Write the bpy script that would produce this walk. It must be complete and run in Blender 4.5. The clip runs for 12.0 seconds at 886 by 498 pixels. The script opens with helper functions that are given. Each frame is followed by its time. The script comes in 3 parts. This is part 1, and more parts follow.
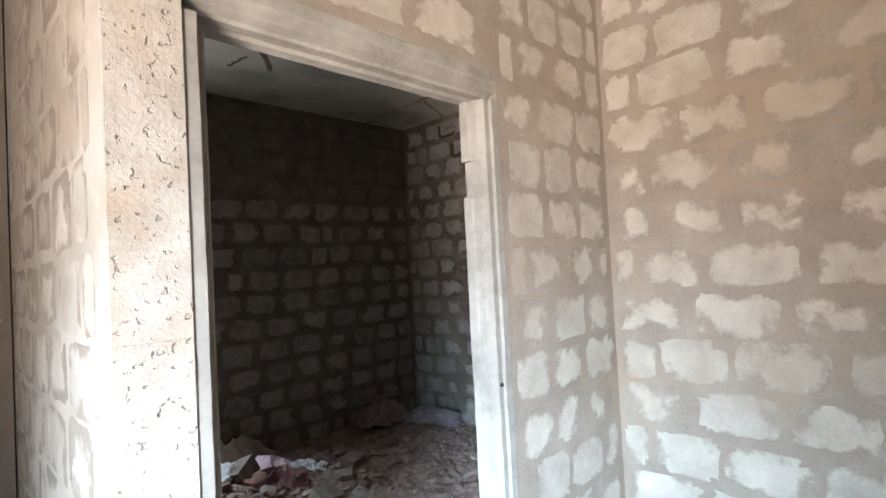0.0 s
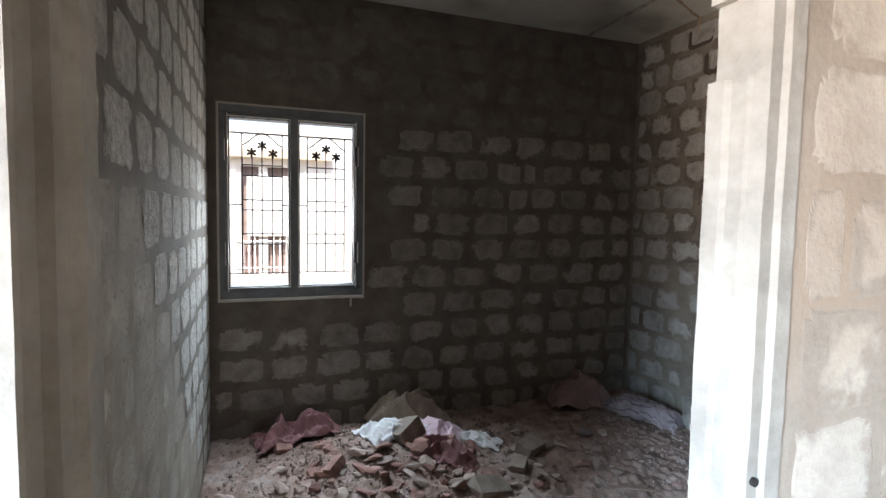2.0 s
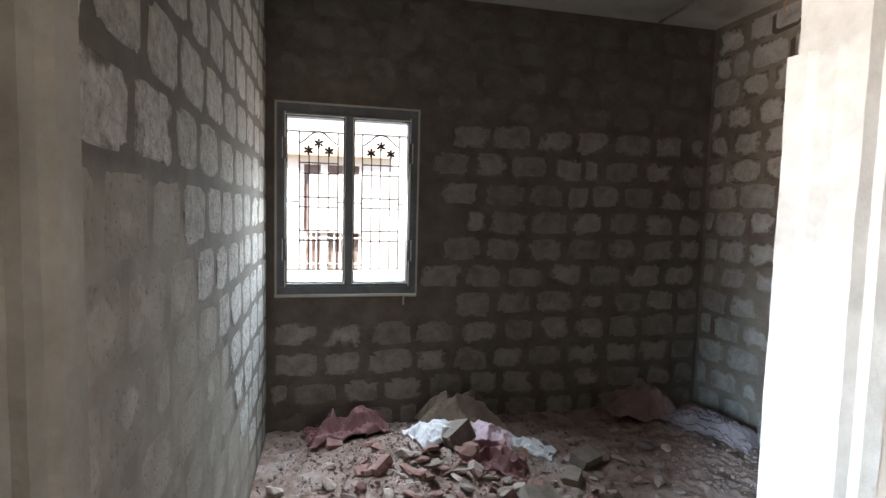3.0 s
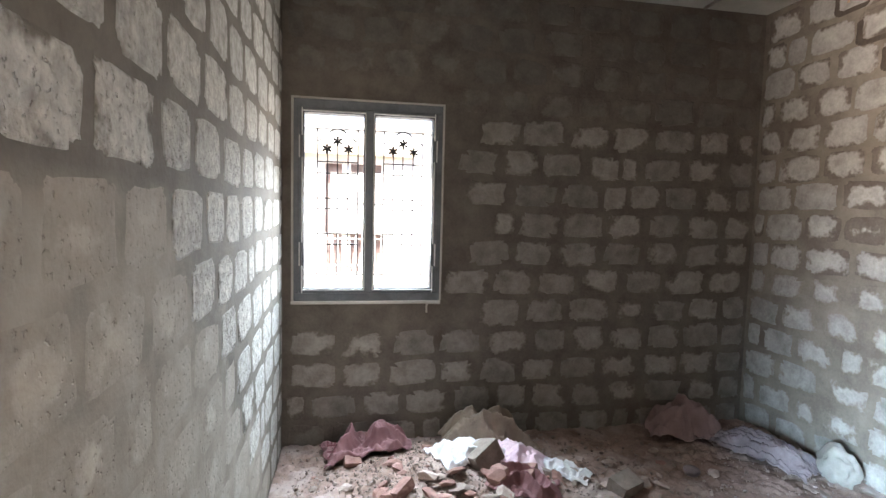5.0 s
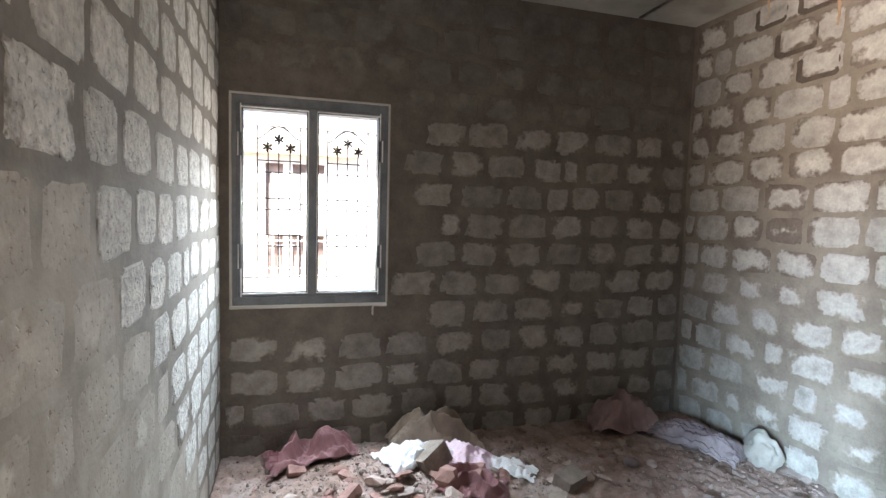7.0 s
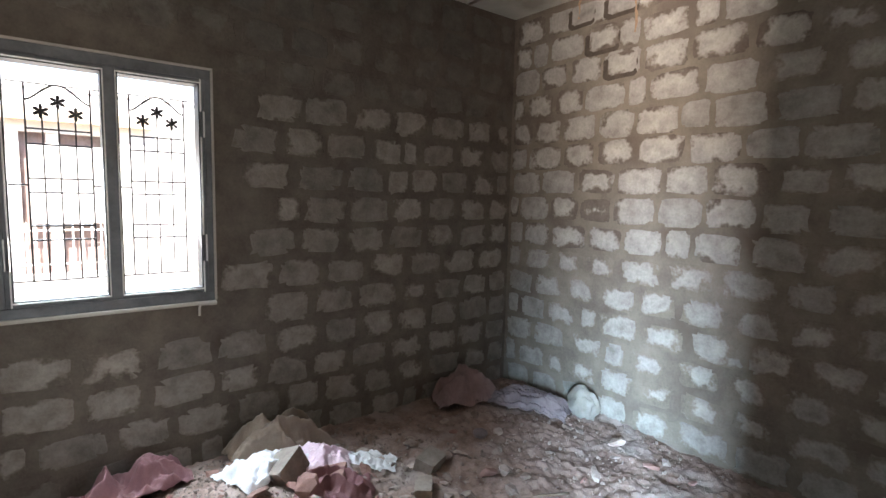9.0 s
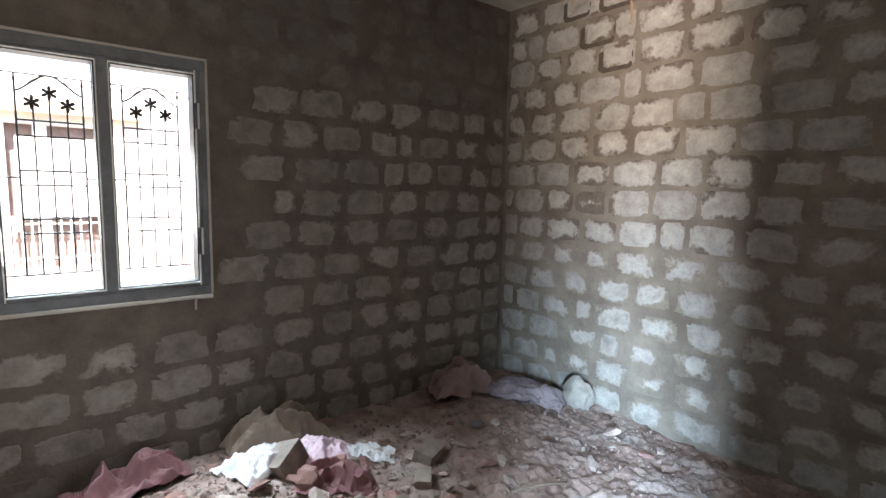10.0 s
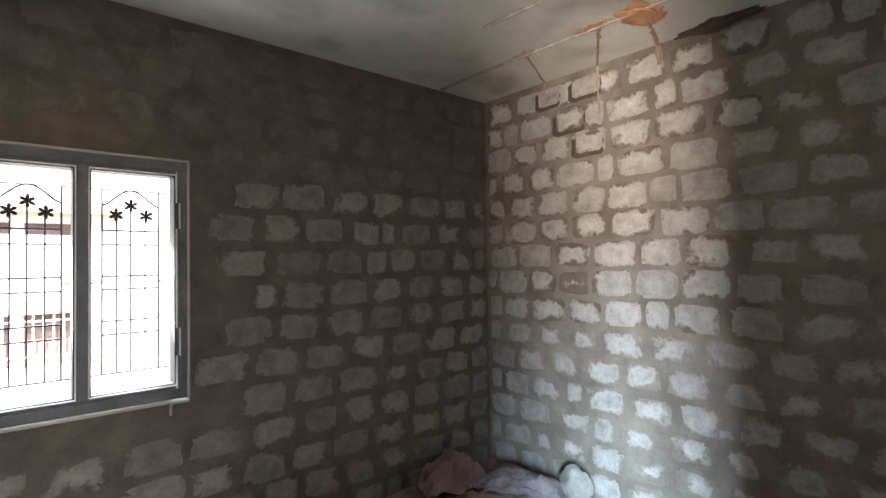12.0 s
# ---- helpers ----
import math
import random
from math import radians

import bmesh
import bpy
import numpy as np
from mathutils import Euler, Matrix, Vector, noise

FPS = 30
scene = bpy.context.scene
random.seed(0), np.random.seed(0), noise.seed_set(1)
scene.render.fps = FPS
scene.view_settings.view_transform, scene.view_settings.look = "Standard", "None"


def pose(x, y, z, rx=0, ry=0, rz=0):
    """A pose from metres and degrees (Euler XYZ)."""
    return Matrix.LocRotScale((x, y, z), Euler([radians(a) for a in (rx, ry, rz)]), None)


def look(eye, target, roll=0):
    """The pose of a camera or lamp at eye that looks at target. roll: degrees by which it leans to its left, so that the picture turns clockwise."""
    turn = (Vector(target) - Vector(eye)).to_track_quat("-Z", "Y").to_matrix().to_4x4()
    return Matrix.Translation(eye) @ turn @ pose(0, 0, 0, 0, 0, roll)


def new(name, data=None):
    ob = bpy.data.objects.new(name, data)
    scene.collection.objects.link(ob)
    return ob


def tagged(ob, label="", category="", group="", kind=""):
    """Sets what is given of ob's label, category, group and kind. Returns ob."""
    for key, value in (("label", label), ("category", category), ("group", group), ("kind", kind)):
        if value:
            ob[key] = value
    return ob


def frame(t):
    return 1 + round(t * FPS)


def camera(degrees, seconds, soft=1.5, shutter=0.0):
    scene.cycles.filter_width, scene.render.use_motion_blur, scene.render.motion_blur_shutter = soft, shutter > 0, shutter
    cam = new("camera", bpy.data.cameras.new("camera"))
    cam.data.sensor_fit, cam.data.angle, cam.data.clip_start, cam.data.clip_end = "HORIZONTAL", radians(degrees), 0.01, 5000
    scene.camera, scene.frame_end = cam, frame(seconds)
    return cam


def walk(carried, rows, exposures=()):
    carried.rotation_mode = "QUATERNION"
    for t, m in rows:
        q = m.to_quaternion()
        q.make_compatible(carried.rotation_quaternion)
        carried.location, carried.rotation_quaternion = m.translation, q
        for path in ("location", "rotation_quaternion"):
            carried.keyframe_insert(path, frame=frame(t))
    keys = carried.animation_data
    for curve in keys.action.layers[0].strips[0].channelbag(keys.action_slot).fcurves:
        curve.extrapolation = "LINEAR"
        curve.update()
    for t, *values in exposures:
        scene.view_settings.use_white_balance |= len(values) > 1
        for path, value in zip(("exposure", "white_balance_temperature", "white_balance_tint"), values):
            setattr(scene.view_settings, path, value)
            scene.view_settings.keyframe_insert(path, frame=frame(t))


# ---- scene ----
cam = camera(81.4, 12.0)
PATH = [
    (0, (-0.362, -1.185, 1.628), (1.058, 0.223, 1.683), -3.0),
    (0.5, (-0.159, -1.039, 1.633), (1.086, 0.526, 1.657), -2.1),
    (1, (0.041, -0.818, 1.645), (1.129, 0.86, 1.613), -1.2),
    (1.5, (0.187, -0.657, 1.637), (1.145, 1.094, 1.52), -0.4),
    (2, (0.302, -0.616, 1.625), (0.985, 1.259, 1.492), 1.0),
    (2.5, (0.366, -0.609, 1.625), (0.886, 1.317, 1.484), 1.6),
    (3, (0.391, -0.548, 1.625), (0.841, 1.396, 1.48), 1.4),
    (5, (0.425, -0.308, 1.65), (0.787, 1.653, 1.496), 1.4),
    (5.5, (0.442, -0.3, 1.653), (0.759, 1.669, 1.502), 1.5),
    (6, (0.441, -0.299, 1.655), (0.738, 1.674, 1.511), 1.4),
    (6.5, (0.397, -0.298, 1.653), (0.711, 1.672, 1.512), 1.4),
    (7, (0.416, -0.282, 1.642), (0.988, 1.629, 1.501), 1.5),
    (7.5, (0.401, -0.188, 1.645), (1.241, 1.618, 1.45), 1.0),
    (7.7, (0.386, -0.142, 1.628), (1.316, 1.618, 1.435), 0.9),
    (9.5, (0.206, -0.004, 1.663), (1.462, 1.537, 1.448), 1.4),
    (10, (0.2, 0.011, 1.654), (1.464, 1.544, 1.426), 1.2),
    (10.5, (0.201, -0.001, 1.693), (1.485, 1.517, 1.479), 0.0),
    (11, (0.207, -0.025, 1.736), (1.497, 1.501, 1.65), -0.8),
    (11.5, (0.21, -0.022, 1.75), (1.512, 1.495, 1.778), -0.8),
    (12, (0.218, 0.029, 1.754), (1.535, 1.533, 1.805), -0.9),
]
EXPOSURES = [(0.0, 1.08), (0.5, 0.98), (1.0, 0.85), (1.5, 1.05), (2.0, 1.5), (2.5, 1.72), (3.0, 1.8), (5.0, 2.76), (7.0, 2.7), (9.5, 2.55), (12.0, 2.6)]
walk(cam, [(t, look(eye, target, roll)) for t, eye, target, roll in PATH], EXPOSURES)

# ---- light ----
SUN_EL, SUN_AZ = 58.0, 200.0
world = bpy.data.worlds.new("world")
scene.world = world
world.use_nodes = True
wn = world.node_tree
sky = wn.nodes.new("ShaderNodeTexSky")
sky.sky_type, sky.sun_disc = "NISHITA", False
sky.sun_elevation, sky.sun_rotation = radians(SUN_EL), radians(SUN_AZ)
sky.dust_density = 2.0
wn.links.new(sky.outputs[0], wn.nodes["Background"].inputs[0])
wn.nodes["Background"].inputs[1].default_value = 0.15

sun_data = bpy.data.lights.new("sun", "SUN")
sun_data.energy, sun_data.angle, sun_data.color = 4.5, radians(0.6), (1.0, 0.95, 0.87)
sun = new("sun", sun_data)
az, el = radians(SUN_AZ), radians(SUN_EL)
sun_dir = Vector((math.sin(az) * math.cos(el), math.cos(az) * math.cos(el), math.sin(el)))
sun.matrix_world = look((0, 0, 12), Vector((0, 0, 12)) - sun_dir)


def window_light(name, m, width, height, power, colour, spread=180):
    data = bpy.data.lights.new(name, "AREA")
    data.shape, data.size, data.size_y, data.energy, data.color = "RECTANGLE", width, height, power, colour
    data.spread = radians(spread)
    ob = new(name, data)
    ob.matrix_world = m
    return ob


# ---- plan, metres ----
WINDOW_W, SKY_W, GROUND_W = 13.0, 36.0, 22.0
FLOOR, CEIL = 0.0, 3.16
BACK_Y, RIGHT_X, SIDE_X = 3.187, 3.5, 1.985
WALL = 0.11
WIN_X0, WIN_X1, WIN_Z0, WIN_Z1 = 0.072, 1.048, 1.02, 2.34
DOOR_X0, DOOR_X1, DOOR_TOP = 0.05, 1.153, 2.325
HALL_X, HALL_Y, NORTH_Y = -3.1, -4.2, 1.6
NEIGHBOUR_Y = 6.4

# sky light that enters by the window and by the hall's opening, plus an added fill
window_light("window_light", look((0.56, 3.30, 1.68), (0.54, 1.85, 0.0)), 0.85, 1.2, WINDOW_W, (0.72, 0.87, 1.0), 103)
# made-up fill from the south, brightens the jambs and left wall
window_light("hall_window_light", look((1.3, HALL_Y + 0.02, 1.55), (0.1, 0.6, 1.3)), 0.85, 1.15, 2.8, (1.0, 0.94, 0.85), 140)
window_light("opening_sky_light", look((-3.06, -2.3, 2.0), (3.4, 1.6, -0.9)), 1.25, 1.3, SKY_W, (0.54, 0.77, 1.0), 40)
window_light("opening_ground_light", look((-3.06, -2.3, 0.62), (3.4, 1.7, 3.5)), 1.25, 1.1, GROUND_W, (1.0, 0.86, 0.76), 54)
window_light("window_ground_light", look((0.56, 3.31, 1.5), (0.6, 1.1, 3.1)), 0.85, 0.9, 4.0, (0.96, 0.97, 0.96), 115)


# ---- materials ----
def material(name, dark, light, scale=6.0, rough=0.9, bump=0.3, pits=0.0, vary=0.0, fine=60.0, metal=0.0, stain=None, stain_scale=1.2, cover=None, reach=0.0):
    """Two scales of noise between two colours, optional stains, pits and object-to-object variation."""
    m = bpy.data.materials.new(name)
    m.use_nodes = True
    t = m.node_tree
    N, L = t.nodes.new, t.links.new
    b = t.nodes["Principled BSDF"]
    b.inputs["Roughness"].default_value, b.inputs["Metallic"].default_value = rough, metal
    b.inputs["Specular IOR Level"].default_value = 0.25
    co = N("ShaderNodeTexCoord")
    geo = N("ShaderNodeNewGeometry")
    big, small = N("ShaderNodeTexNoise"), N("ShaderNodeTexNoise")
    for n, s, d in ((big, scale, 5), (small, fine, 4)):
        n.inputs["Scale"].default_value, n.inputs["Detail"].default_value = s, d
        n.inputs["Roughness"].default_value = 0.62
        L(geo.outputs["Position"], n.inputs["Vector"])
    add = N("ShaderNodeMath")
    add.operation = "MULTIPLY_ADD"
    L(small.outputs[0], add.inputs[0])
    add.inputs[1].default_value = 0.30
    L(big.outputs[0], add.inputs[2])
    ramp = N("ShaderNodeValToRGB")
    ramp.color_ramp.elements[0].position, ramp.color_ramp.elements[1].position = 0.43, 0.87
    ramp.color_ramp.elements[0].color, ramp.color_ramp.elements[1].color = (*dark, 1), (*light, 1)
    L(add.outputs[0], ramp.inputs[0])
    out = ramp.outputs[0]
    if stain:
        sn, sr, mix = N("ShaderNodeTexNoise"), N("ShaderNodeValToRGB"), N("ShaderNodeMixRGB")
        sn.inputs["Scale"].default_value, sn.inputs["Detail"].default_value = stain_scale, 6
        L(geo.outputs["Position"], sn.inputs["Vector"])
        sr.color_ramp.elements[0].position, sr.color_ramp.elements[1].position = 0.5, 0.68
        sr.color_ramp.elements[1].color = (0.75, 0.75, 0.75, 1)
        L(sn.outputs[0], sr.inputs[0])
        L(sr.outputs[0], mix.inputs[0])
        L(out, mix.inputs[1])
        mix.inputs[2].default_value = (*stain, 1)
        out = mix.outputs[0]
    if vary:
        info, rng, hsv = N("ShaderNodeObjectInfo"), N("ShaderNodeMapRange"), N("ShaderNodeHueSaturation")
        rng.inputs["To Min"].default_value, rng.inputs["To Max"].default_value = 1 - vary, 1 + vary
        L(info.outputs["Random"], rng.inputs[0])
        L(rng.outputs[0], hsv.inputs["Value"])
        L(out, hsv.inputs["Color"])
        out = hsv.outputs[0]
    if cover:
        # mortar smeared over the rim of each block, ragged, more on some blocks than on others
        sep, ax, ay, mx = N("ShaderNodeSeparateXYZ"), N("ShaderNodeMath"), N("ShaderNodeMath"), N("ShaderNodeMath")
        L(co.outputs["Object"], sep.inputs[0])
        for node, axis in ((ax, 0), (ay, 1)):
            node.operation = "ABSOLUTE"
            L(sep.outputs[axis], node.inputs[0])
        mx.operation = "SMOOTH_MAX"
        mx.inputs[2].default_value = 0.26
        L(ax.outputs[0], mx.inputs[0])
        L(ay.outputs[0], mx.inputs[1])
        rag, fray, patch, who = N("ShaderNodeTexNoise"), N("ShaderNodeTexNoise"), N("ShaderNodeTexNoise"), N("ShaderNodeObjectInfo")
        for node, sc in ((rag, 9.0), (fray, 42.0), (patch, 1.8)):
            node.inputs["Scale"].default_value, node.inputs["Detail"].default_value = sc, 4
            L(geo.outputs["Position"], node.inputs["Vector"])
        total = mx.outputs[0]
        for src, gain in ((rag.outputs[0], 1.05), (fray.outputs[0], 0.24), (who.outputs["Random"], 0.26), (patch.outputs[0], 0.6)):
            acc = N("ShaderNodeMath")
            acc.operation = "MULTIPLY_ADD"
            L(src, acc.inputs[0])
            acc.inputs[1].default_value = gain
            L(total, acc.inputs[2])
            total = acc.outputs[0]
        edge = N("ShaderNodeMapRange")
        edge.interpolation_type = "SMOOTHSTEP"
        edge.inputs["From Min"].default_value, edge.inputs["From Max"].default_value = 1.43 - reach, 1.63 - reach
        L(total, edge.inputs[0])
        over, blend = N("ShaderNodeValToRGB"), N("ShaderNodeMixRGB")
        over.color_ramp.elements[0].position, over.color_ramp.elements[1].position = 0.5, 0.95
        over.color_ramp.elements[0].color, over.color_ramp.elements[1].color = (*cover[0], 1), (*cover[1], 1)
        n2, a2 = N("ShaderNodeTexNoise"), N("ShaderNodeMath")
        n2.inputs["Scale"].default_value, n2.inputs["Detail"].default_value, n2.inputs["Roughness"].default_value = cover[2], 5, 0.62
        L(geo.outputs["Position"], n2.inputs["Vector"])
        a2.operation = "MULTIPLY_ADD"
        L(small.outputs[0], a2.inputs[0])
        a2.inputs[1].default_value = 0.45
        L(n2.outputs[0], a2.inputs[2])
        L(a2.outputs[0], over.inputs[0])
        L(edge.outputs[0], blend.inputs[0])
        L(out, blend.inputs[1])
        L(over.outputs[0], blend.inputs[2])
        out = blend.outputs[0]
    L(out, b.inputs["Base Color"])
    height = add.outputs[0]
    if pits:
        v, vr, pm = N("ShaderNodeTexNoise"), N("ShaderNodeMapRange"), N("ShaderNodeMath")
        v.inputs["Scale"].default_value, v.inputs["Detail"].default_value = pits, 2
        L(geo.outputs["Position"], v.inputs["Vector"])
        vr.inputs["From Min"].default_value, vr.inputs["From Max"].default_value = 0.28, 0.37
        L(v.outputs[0], vr.inputs[0])
        pm.operation = "MULTIPLY_ADD"
        L(vr.outputs[0], pm.inputs[0])
        pm.inputs[1].default_value = 0.75
        L(add.outputs[0], pm.inputs[2])
        height = pm.outputs[0]
    bn = N("ShaderNodeBump")
    bn.inputs["Strength"].default_value, bn.inputs["Distance"].default_value = bump, 0.012
    L(height, bn.inputs["Height"])
    L(bn.outputs[0], b.inputs["Normal"])
    return m


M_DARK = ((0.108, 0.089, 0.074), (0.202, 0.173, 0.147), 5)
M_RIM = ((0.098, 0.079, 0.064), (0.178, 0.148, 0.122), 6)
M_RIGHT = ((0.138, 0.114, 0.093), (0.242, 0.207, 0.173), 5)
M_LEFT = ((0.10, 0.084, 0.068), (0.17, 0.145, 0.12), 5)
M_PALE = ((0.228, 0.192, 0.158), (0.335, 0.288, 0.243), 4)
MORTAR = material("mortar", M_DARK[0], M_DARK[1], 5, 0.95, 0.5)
MORTAR_RIGHT = material("mortar_dusty", M_RIGHT[0], M_RIGHT[1], 5, 0.95, 0.5, stain=(0.11, 0.088, 0.07), stain_scale=2.2)
MORTAR_LEFT = material("mortar_brown", M_LEFT[0], M_LEFT[1], 5, 0.95, 0.5)
MORTAR_PALE = material("mortar_pale", M_PALE[0], M_PALE[1], 4, 0.95, 0.5, stain=(0.33, 0.255, 0.195), stain_scale=1.7)
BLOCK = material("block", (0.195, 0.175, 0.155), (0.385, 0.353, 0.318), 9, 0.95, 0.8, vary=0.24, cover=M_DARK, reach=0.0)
BLOCK_CLEAN = material("block_clean", (0.22, 0.206, 0.189), (0.45, 0.427, 0.395), 9, 0.95, 0.8, vary=0.20, cover=M_RIM, reach=-0.02)
BLOCK_WORN = material("block_worn", (0.20, 0.186, 0.168), (0.42, 0.396, 0.364), 9, 0.95, 0.8, vary=0.22, cover=M_RIGHT, reach=0.05)
BLOCK_LEFT = material("block_pitted", (0.25, 0.23, 0.205), (0.54, 0.51, 0.465), 22, 0.95, 1.0, pits=75, vary=0.12, cover=M_LEFT, reach=-0.14)
BLOCK_FAINT = material("block_dusty", (0.125, 0.110, 0.097), (0.225, 0.203, 0.180), 7, 0.95, 0.6, vary=0.12, cover=M_DARK, reach=0.05)
BLOCK_SMEARED = material("block_smeared", (0.275, 0.237, 0.197), (0.435, 0.383, 0.325), 5, 0.95, 0.6, pits=60, vary=0.08, cover=((0.225, 0.193, 0.160), (0.345, 0.302, 0.256), 4), reach=0.22)
BLOCK_PALE = material("block_pale", (0.345, 0.302, 0.255), (0.50, 0.455, 0.40), 6, 0.95, 0.6, vary=0.09, cover=M_PALE, reach=0.06, stain=(0.36, 0.29, 0.23), stain_scale=1.7)


def add_wash(m, dark, light):
    """A cement wash smeared over the low end of the left wall, thinning out raggedly along a slope."""
    t = m.node_tree
    N, L = t.nodes.new, t.links.new
    b = t.nodes["Principled BSDF"]
    under = b.inputs["Base Color"].links[0].from_socket
    geo, sep = N("ShaderNodeNewGeometry"), N("ShaderNodeSeparateXYZ")
    L(geo.outputs["Position"], sep.inputs[0])
    slope = N("ShaderNodeMath")
    slope.operation = "MULTIPLY_ADD"
    slope.inputs[1].default_value = 1.2
    L(sep.outputs["Z"], slope.inputs[0])
    L(sep.outputs["Y"], slope.inputs[2])
    total = slope.outputs[0]
    for scale, gain in ((2.4, 1.5), (9.0, 0.7), (40.0, 0.25)):
        n, acc = N("ShaderNodeTexNoise"), N("ShaderNodeMath")
        n.inputs["Scale"].default_value, n.inputs["Detail"].default_value = scale, 4
        L(geo.outputs["Position"], n.inputs["Vector"])
        acc.operation = "MULTIPLY_ADD"
        acc.inputs[1].default_value = gain
        L(n.outputs[0], acc.inputs[0])
        L(total, acc.inputs[2])
        total = acc.outputs[0]
    fade = N("ShaderNodeMapRange")
    fade.interpolation_type = "SMOOTHSTEP"
    fade.inputs["From Min"].default_value, fade.inputs["From Max"].default_value = 3.75, 4.35
    fade.inputs["To Min"].default_value, fade.inputs["To Max"].default_value = 0.9, 0.0
    L(total, fade.inputs[0])
    tone, ramp, mix = N("ShaderNodeTexNoise"), N("ShaderNodeValToRGB"), N("ShaderNodeMixRGB")
    tone.inputs["Scale"].default_value, tone.inputs["Detail"].default_value = 7.0, 7
    L(geo.outputs["Position"], tone.inputs["Vector"])
    ramp.color_ramp.elements[0].position, ramp.color_ramp.elements[1].position = 0.35, 0.68
    ramp.color_ramp.elements[0].color, ramp.color_ramp.elements[1].color = (*dark, 1), (*light, 1)
    L(tone.outputs[0], ramp.inputs[0])
    limit, both = N("ShaderNodeMapRange"), N("ShaderNodeMath")
    limit.inputs["From Min"].default_value, limit.inputs["From Max"].default_value = 1.66, 1.71
    limit.inputs["To Min"].default_value, limit.inputs["To Max"].default_value = 1.0, 0.0
    L(sep.outputs["Z"], limit.inputs[0])
    both.operation = "MULTIPLY"
    L(fade.outputs[0], both.inputs[0])
    L(limit.outputs[0], both.inputs[1])
    L(both.outputs[0], mix.inputs[0])
    L(under, mix.inputs[1])
    L(ramp.outputs[0], mix.inputs[2])
    L(mix.outputs[0], b.inputs["Base Color"])


add_wash(MORTAR_LEFT, (0.225, 0.193, 0.160), (0.345, 0.302, 0.256))
BLOCK_ROUGH = material("block_rough", (0.32, 0.284, 0.241), (0.50, 0.457, 0.406), 7, 0.95, 0.8, pits=58, vary=0.05, fine=90, stain=(0.36, 0.25, 0.165), stain_scale=3.2)
PALE_WASH = material("pale_wash", (0.34, 0.302, 0.258), (0.50, 0.455, 0.40), 3, 0.95, 0.4, stain=(0.30, 0.25, 0.20), stain_scale=2.0)
PLASTER = material("thin_plaster", (0.46, 0.43, 0.39), (0.62, 0.58, 0.52), 2.5, 0.9, 0.3, stain=(0.40, 0.35, 0.29))
CONCRETE = material("cast_concrete", (0.215, 0.20, 0.18), (0.35, 0.329, 0.298), 7, 0.9, 0.6, pits=0, fine=38, stain=(0.36, 0.342, 0.312), stain_scale=3.5)
SLAB = material("ceiling_slab", (0.42, 0.41, 0.36), (0.60, 0.59, 0.53), 1.6, 0.9, 0.25, stain=(0.22, 0.20, 0.165), stain_scale=1.6)
DIRT = material("dirt", (0.15, 0.095, 0.077), (0.38, 0.275, 0.235), 6, 1.0, 1.0, fine=70, stain=(0.37, 0.31, 0.285), stain_scale=3.0)
STONE = material("rubble_stone", (0.19, 0.138, 0.116), (0.43, 0.35, 0.31), 9, 0.95, 0.6, vary=0.28)
PALE_STONE = material("pale_rubble", (0.17, 0.135, 0.112), (0.32, 0.268, 0.232), 9, 0.95, 0.8, vary=0.12)
RED_BRICK = material("red_brick", (0.17, 0.088, 0.074), (0.35, 0.215, 0.185), 12, 0.95, 0.6, vary=0.2)
WIN_PAINT = material("window_frame_grey", (0.12, 0.124, 0.131), (0.21, 0.216, 0.225), 8, 0.6, 0.15)
IRON = material("dark_iron", (0.025, 0.025, 0.028), (0.06, 0.055, 0.055), 20, 0.55, 0.2, metal=0.6)
PINK = material("pink_sack", (0.165, 0.075, 0.08), (0.29, 0.15, 0.155), 5, 0.7, 0.2, fine=140)
DUSTY_PINK = material("dusty_pink_sack", (0.20, 0.13, 0.128), (0.34, 0.245, 0.24), 5, 0.75, 0.25, fine=140)
PINK_PALE = material("pale_pink_sheet", (0.62, 0.44, 0.50), (0.80, 0.64, 0.70), 5, 0.6, 0.2, fine=140)
TAN = material("tan_sack", (0.15, 0.108, 0.082), (0.27, 0.205, 0.158), 5, 0.8, 0.25, fine=160)
WHITE_SHEET = material("white_sheet", (0.62, 0.61, 0.62), (0.82, 0.81, 0.82), 5, 0.6, 0.2, fine=120)
GREY_SACK = material("grey_sack", (0.12, 0.092, 0.098), (0.30, 0.25, 0.262), 6, 0.65, 0.2, fine=150)
PVC = material("grey_conduit", (0.24, 0.215, 0.185), (0.50, 0.47, 0.42), 22, 0.6, 0.2, stain=(0.26, 0.17, 0.11), stain_scale=6)
RUST_MUD = material("orange_mud", (0.36, 0.17, 0.085), (0.52, 0.29, 0.16), 12, 0.95, 0.6)
M_STREAK = material("mortar_streak", (0.13, 0.105, 0.08), (0.22, 0.18, 0.14), 8, 0.95, 0.5)
MUD_PALE = material("pale_mud", (0.27, 0.18, 0.12), (0.40, 0.28, 0.19), 12, 0.95, 0.6)
# near-black brown that paints the darkness inside raked joints and a gap
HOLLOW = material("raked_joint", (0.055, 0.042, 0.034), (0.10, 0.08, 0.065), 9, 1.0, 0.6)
INK = material("dark_print", (0.16, 0.05, 0.06), (0.22, 0.08, 0.09), 10, 0.7, 0.1)
WHITE_PAINT = material("white_wall_paint", (0.72, 0.71, 0.68), (0.84, 0.83, 0.80), 3, 0.8, 0.15)
BEIGE_PAINT = material("beige_paint", (0.55, 0.47, 0.36), (0.68, 0.60, 0.48), 3, 0.8, 0.15)
BROWN_WOOD = material("brown_wood", (0.25, 0.185, 0.172), (0.39, 0.305, 0.29), 12, 0.55, 0.2)
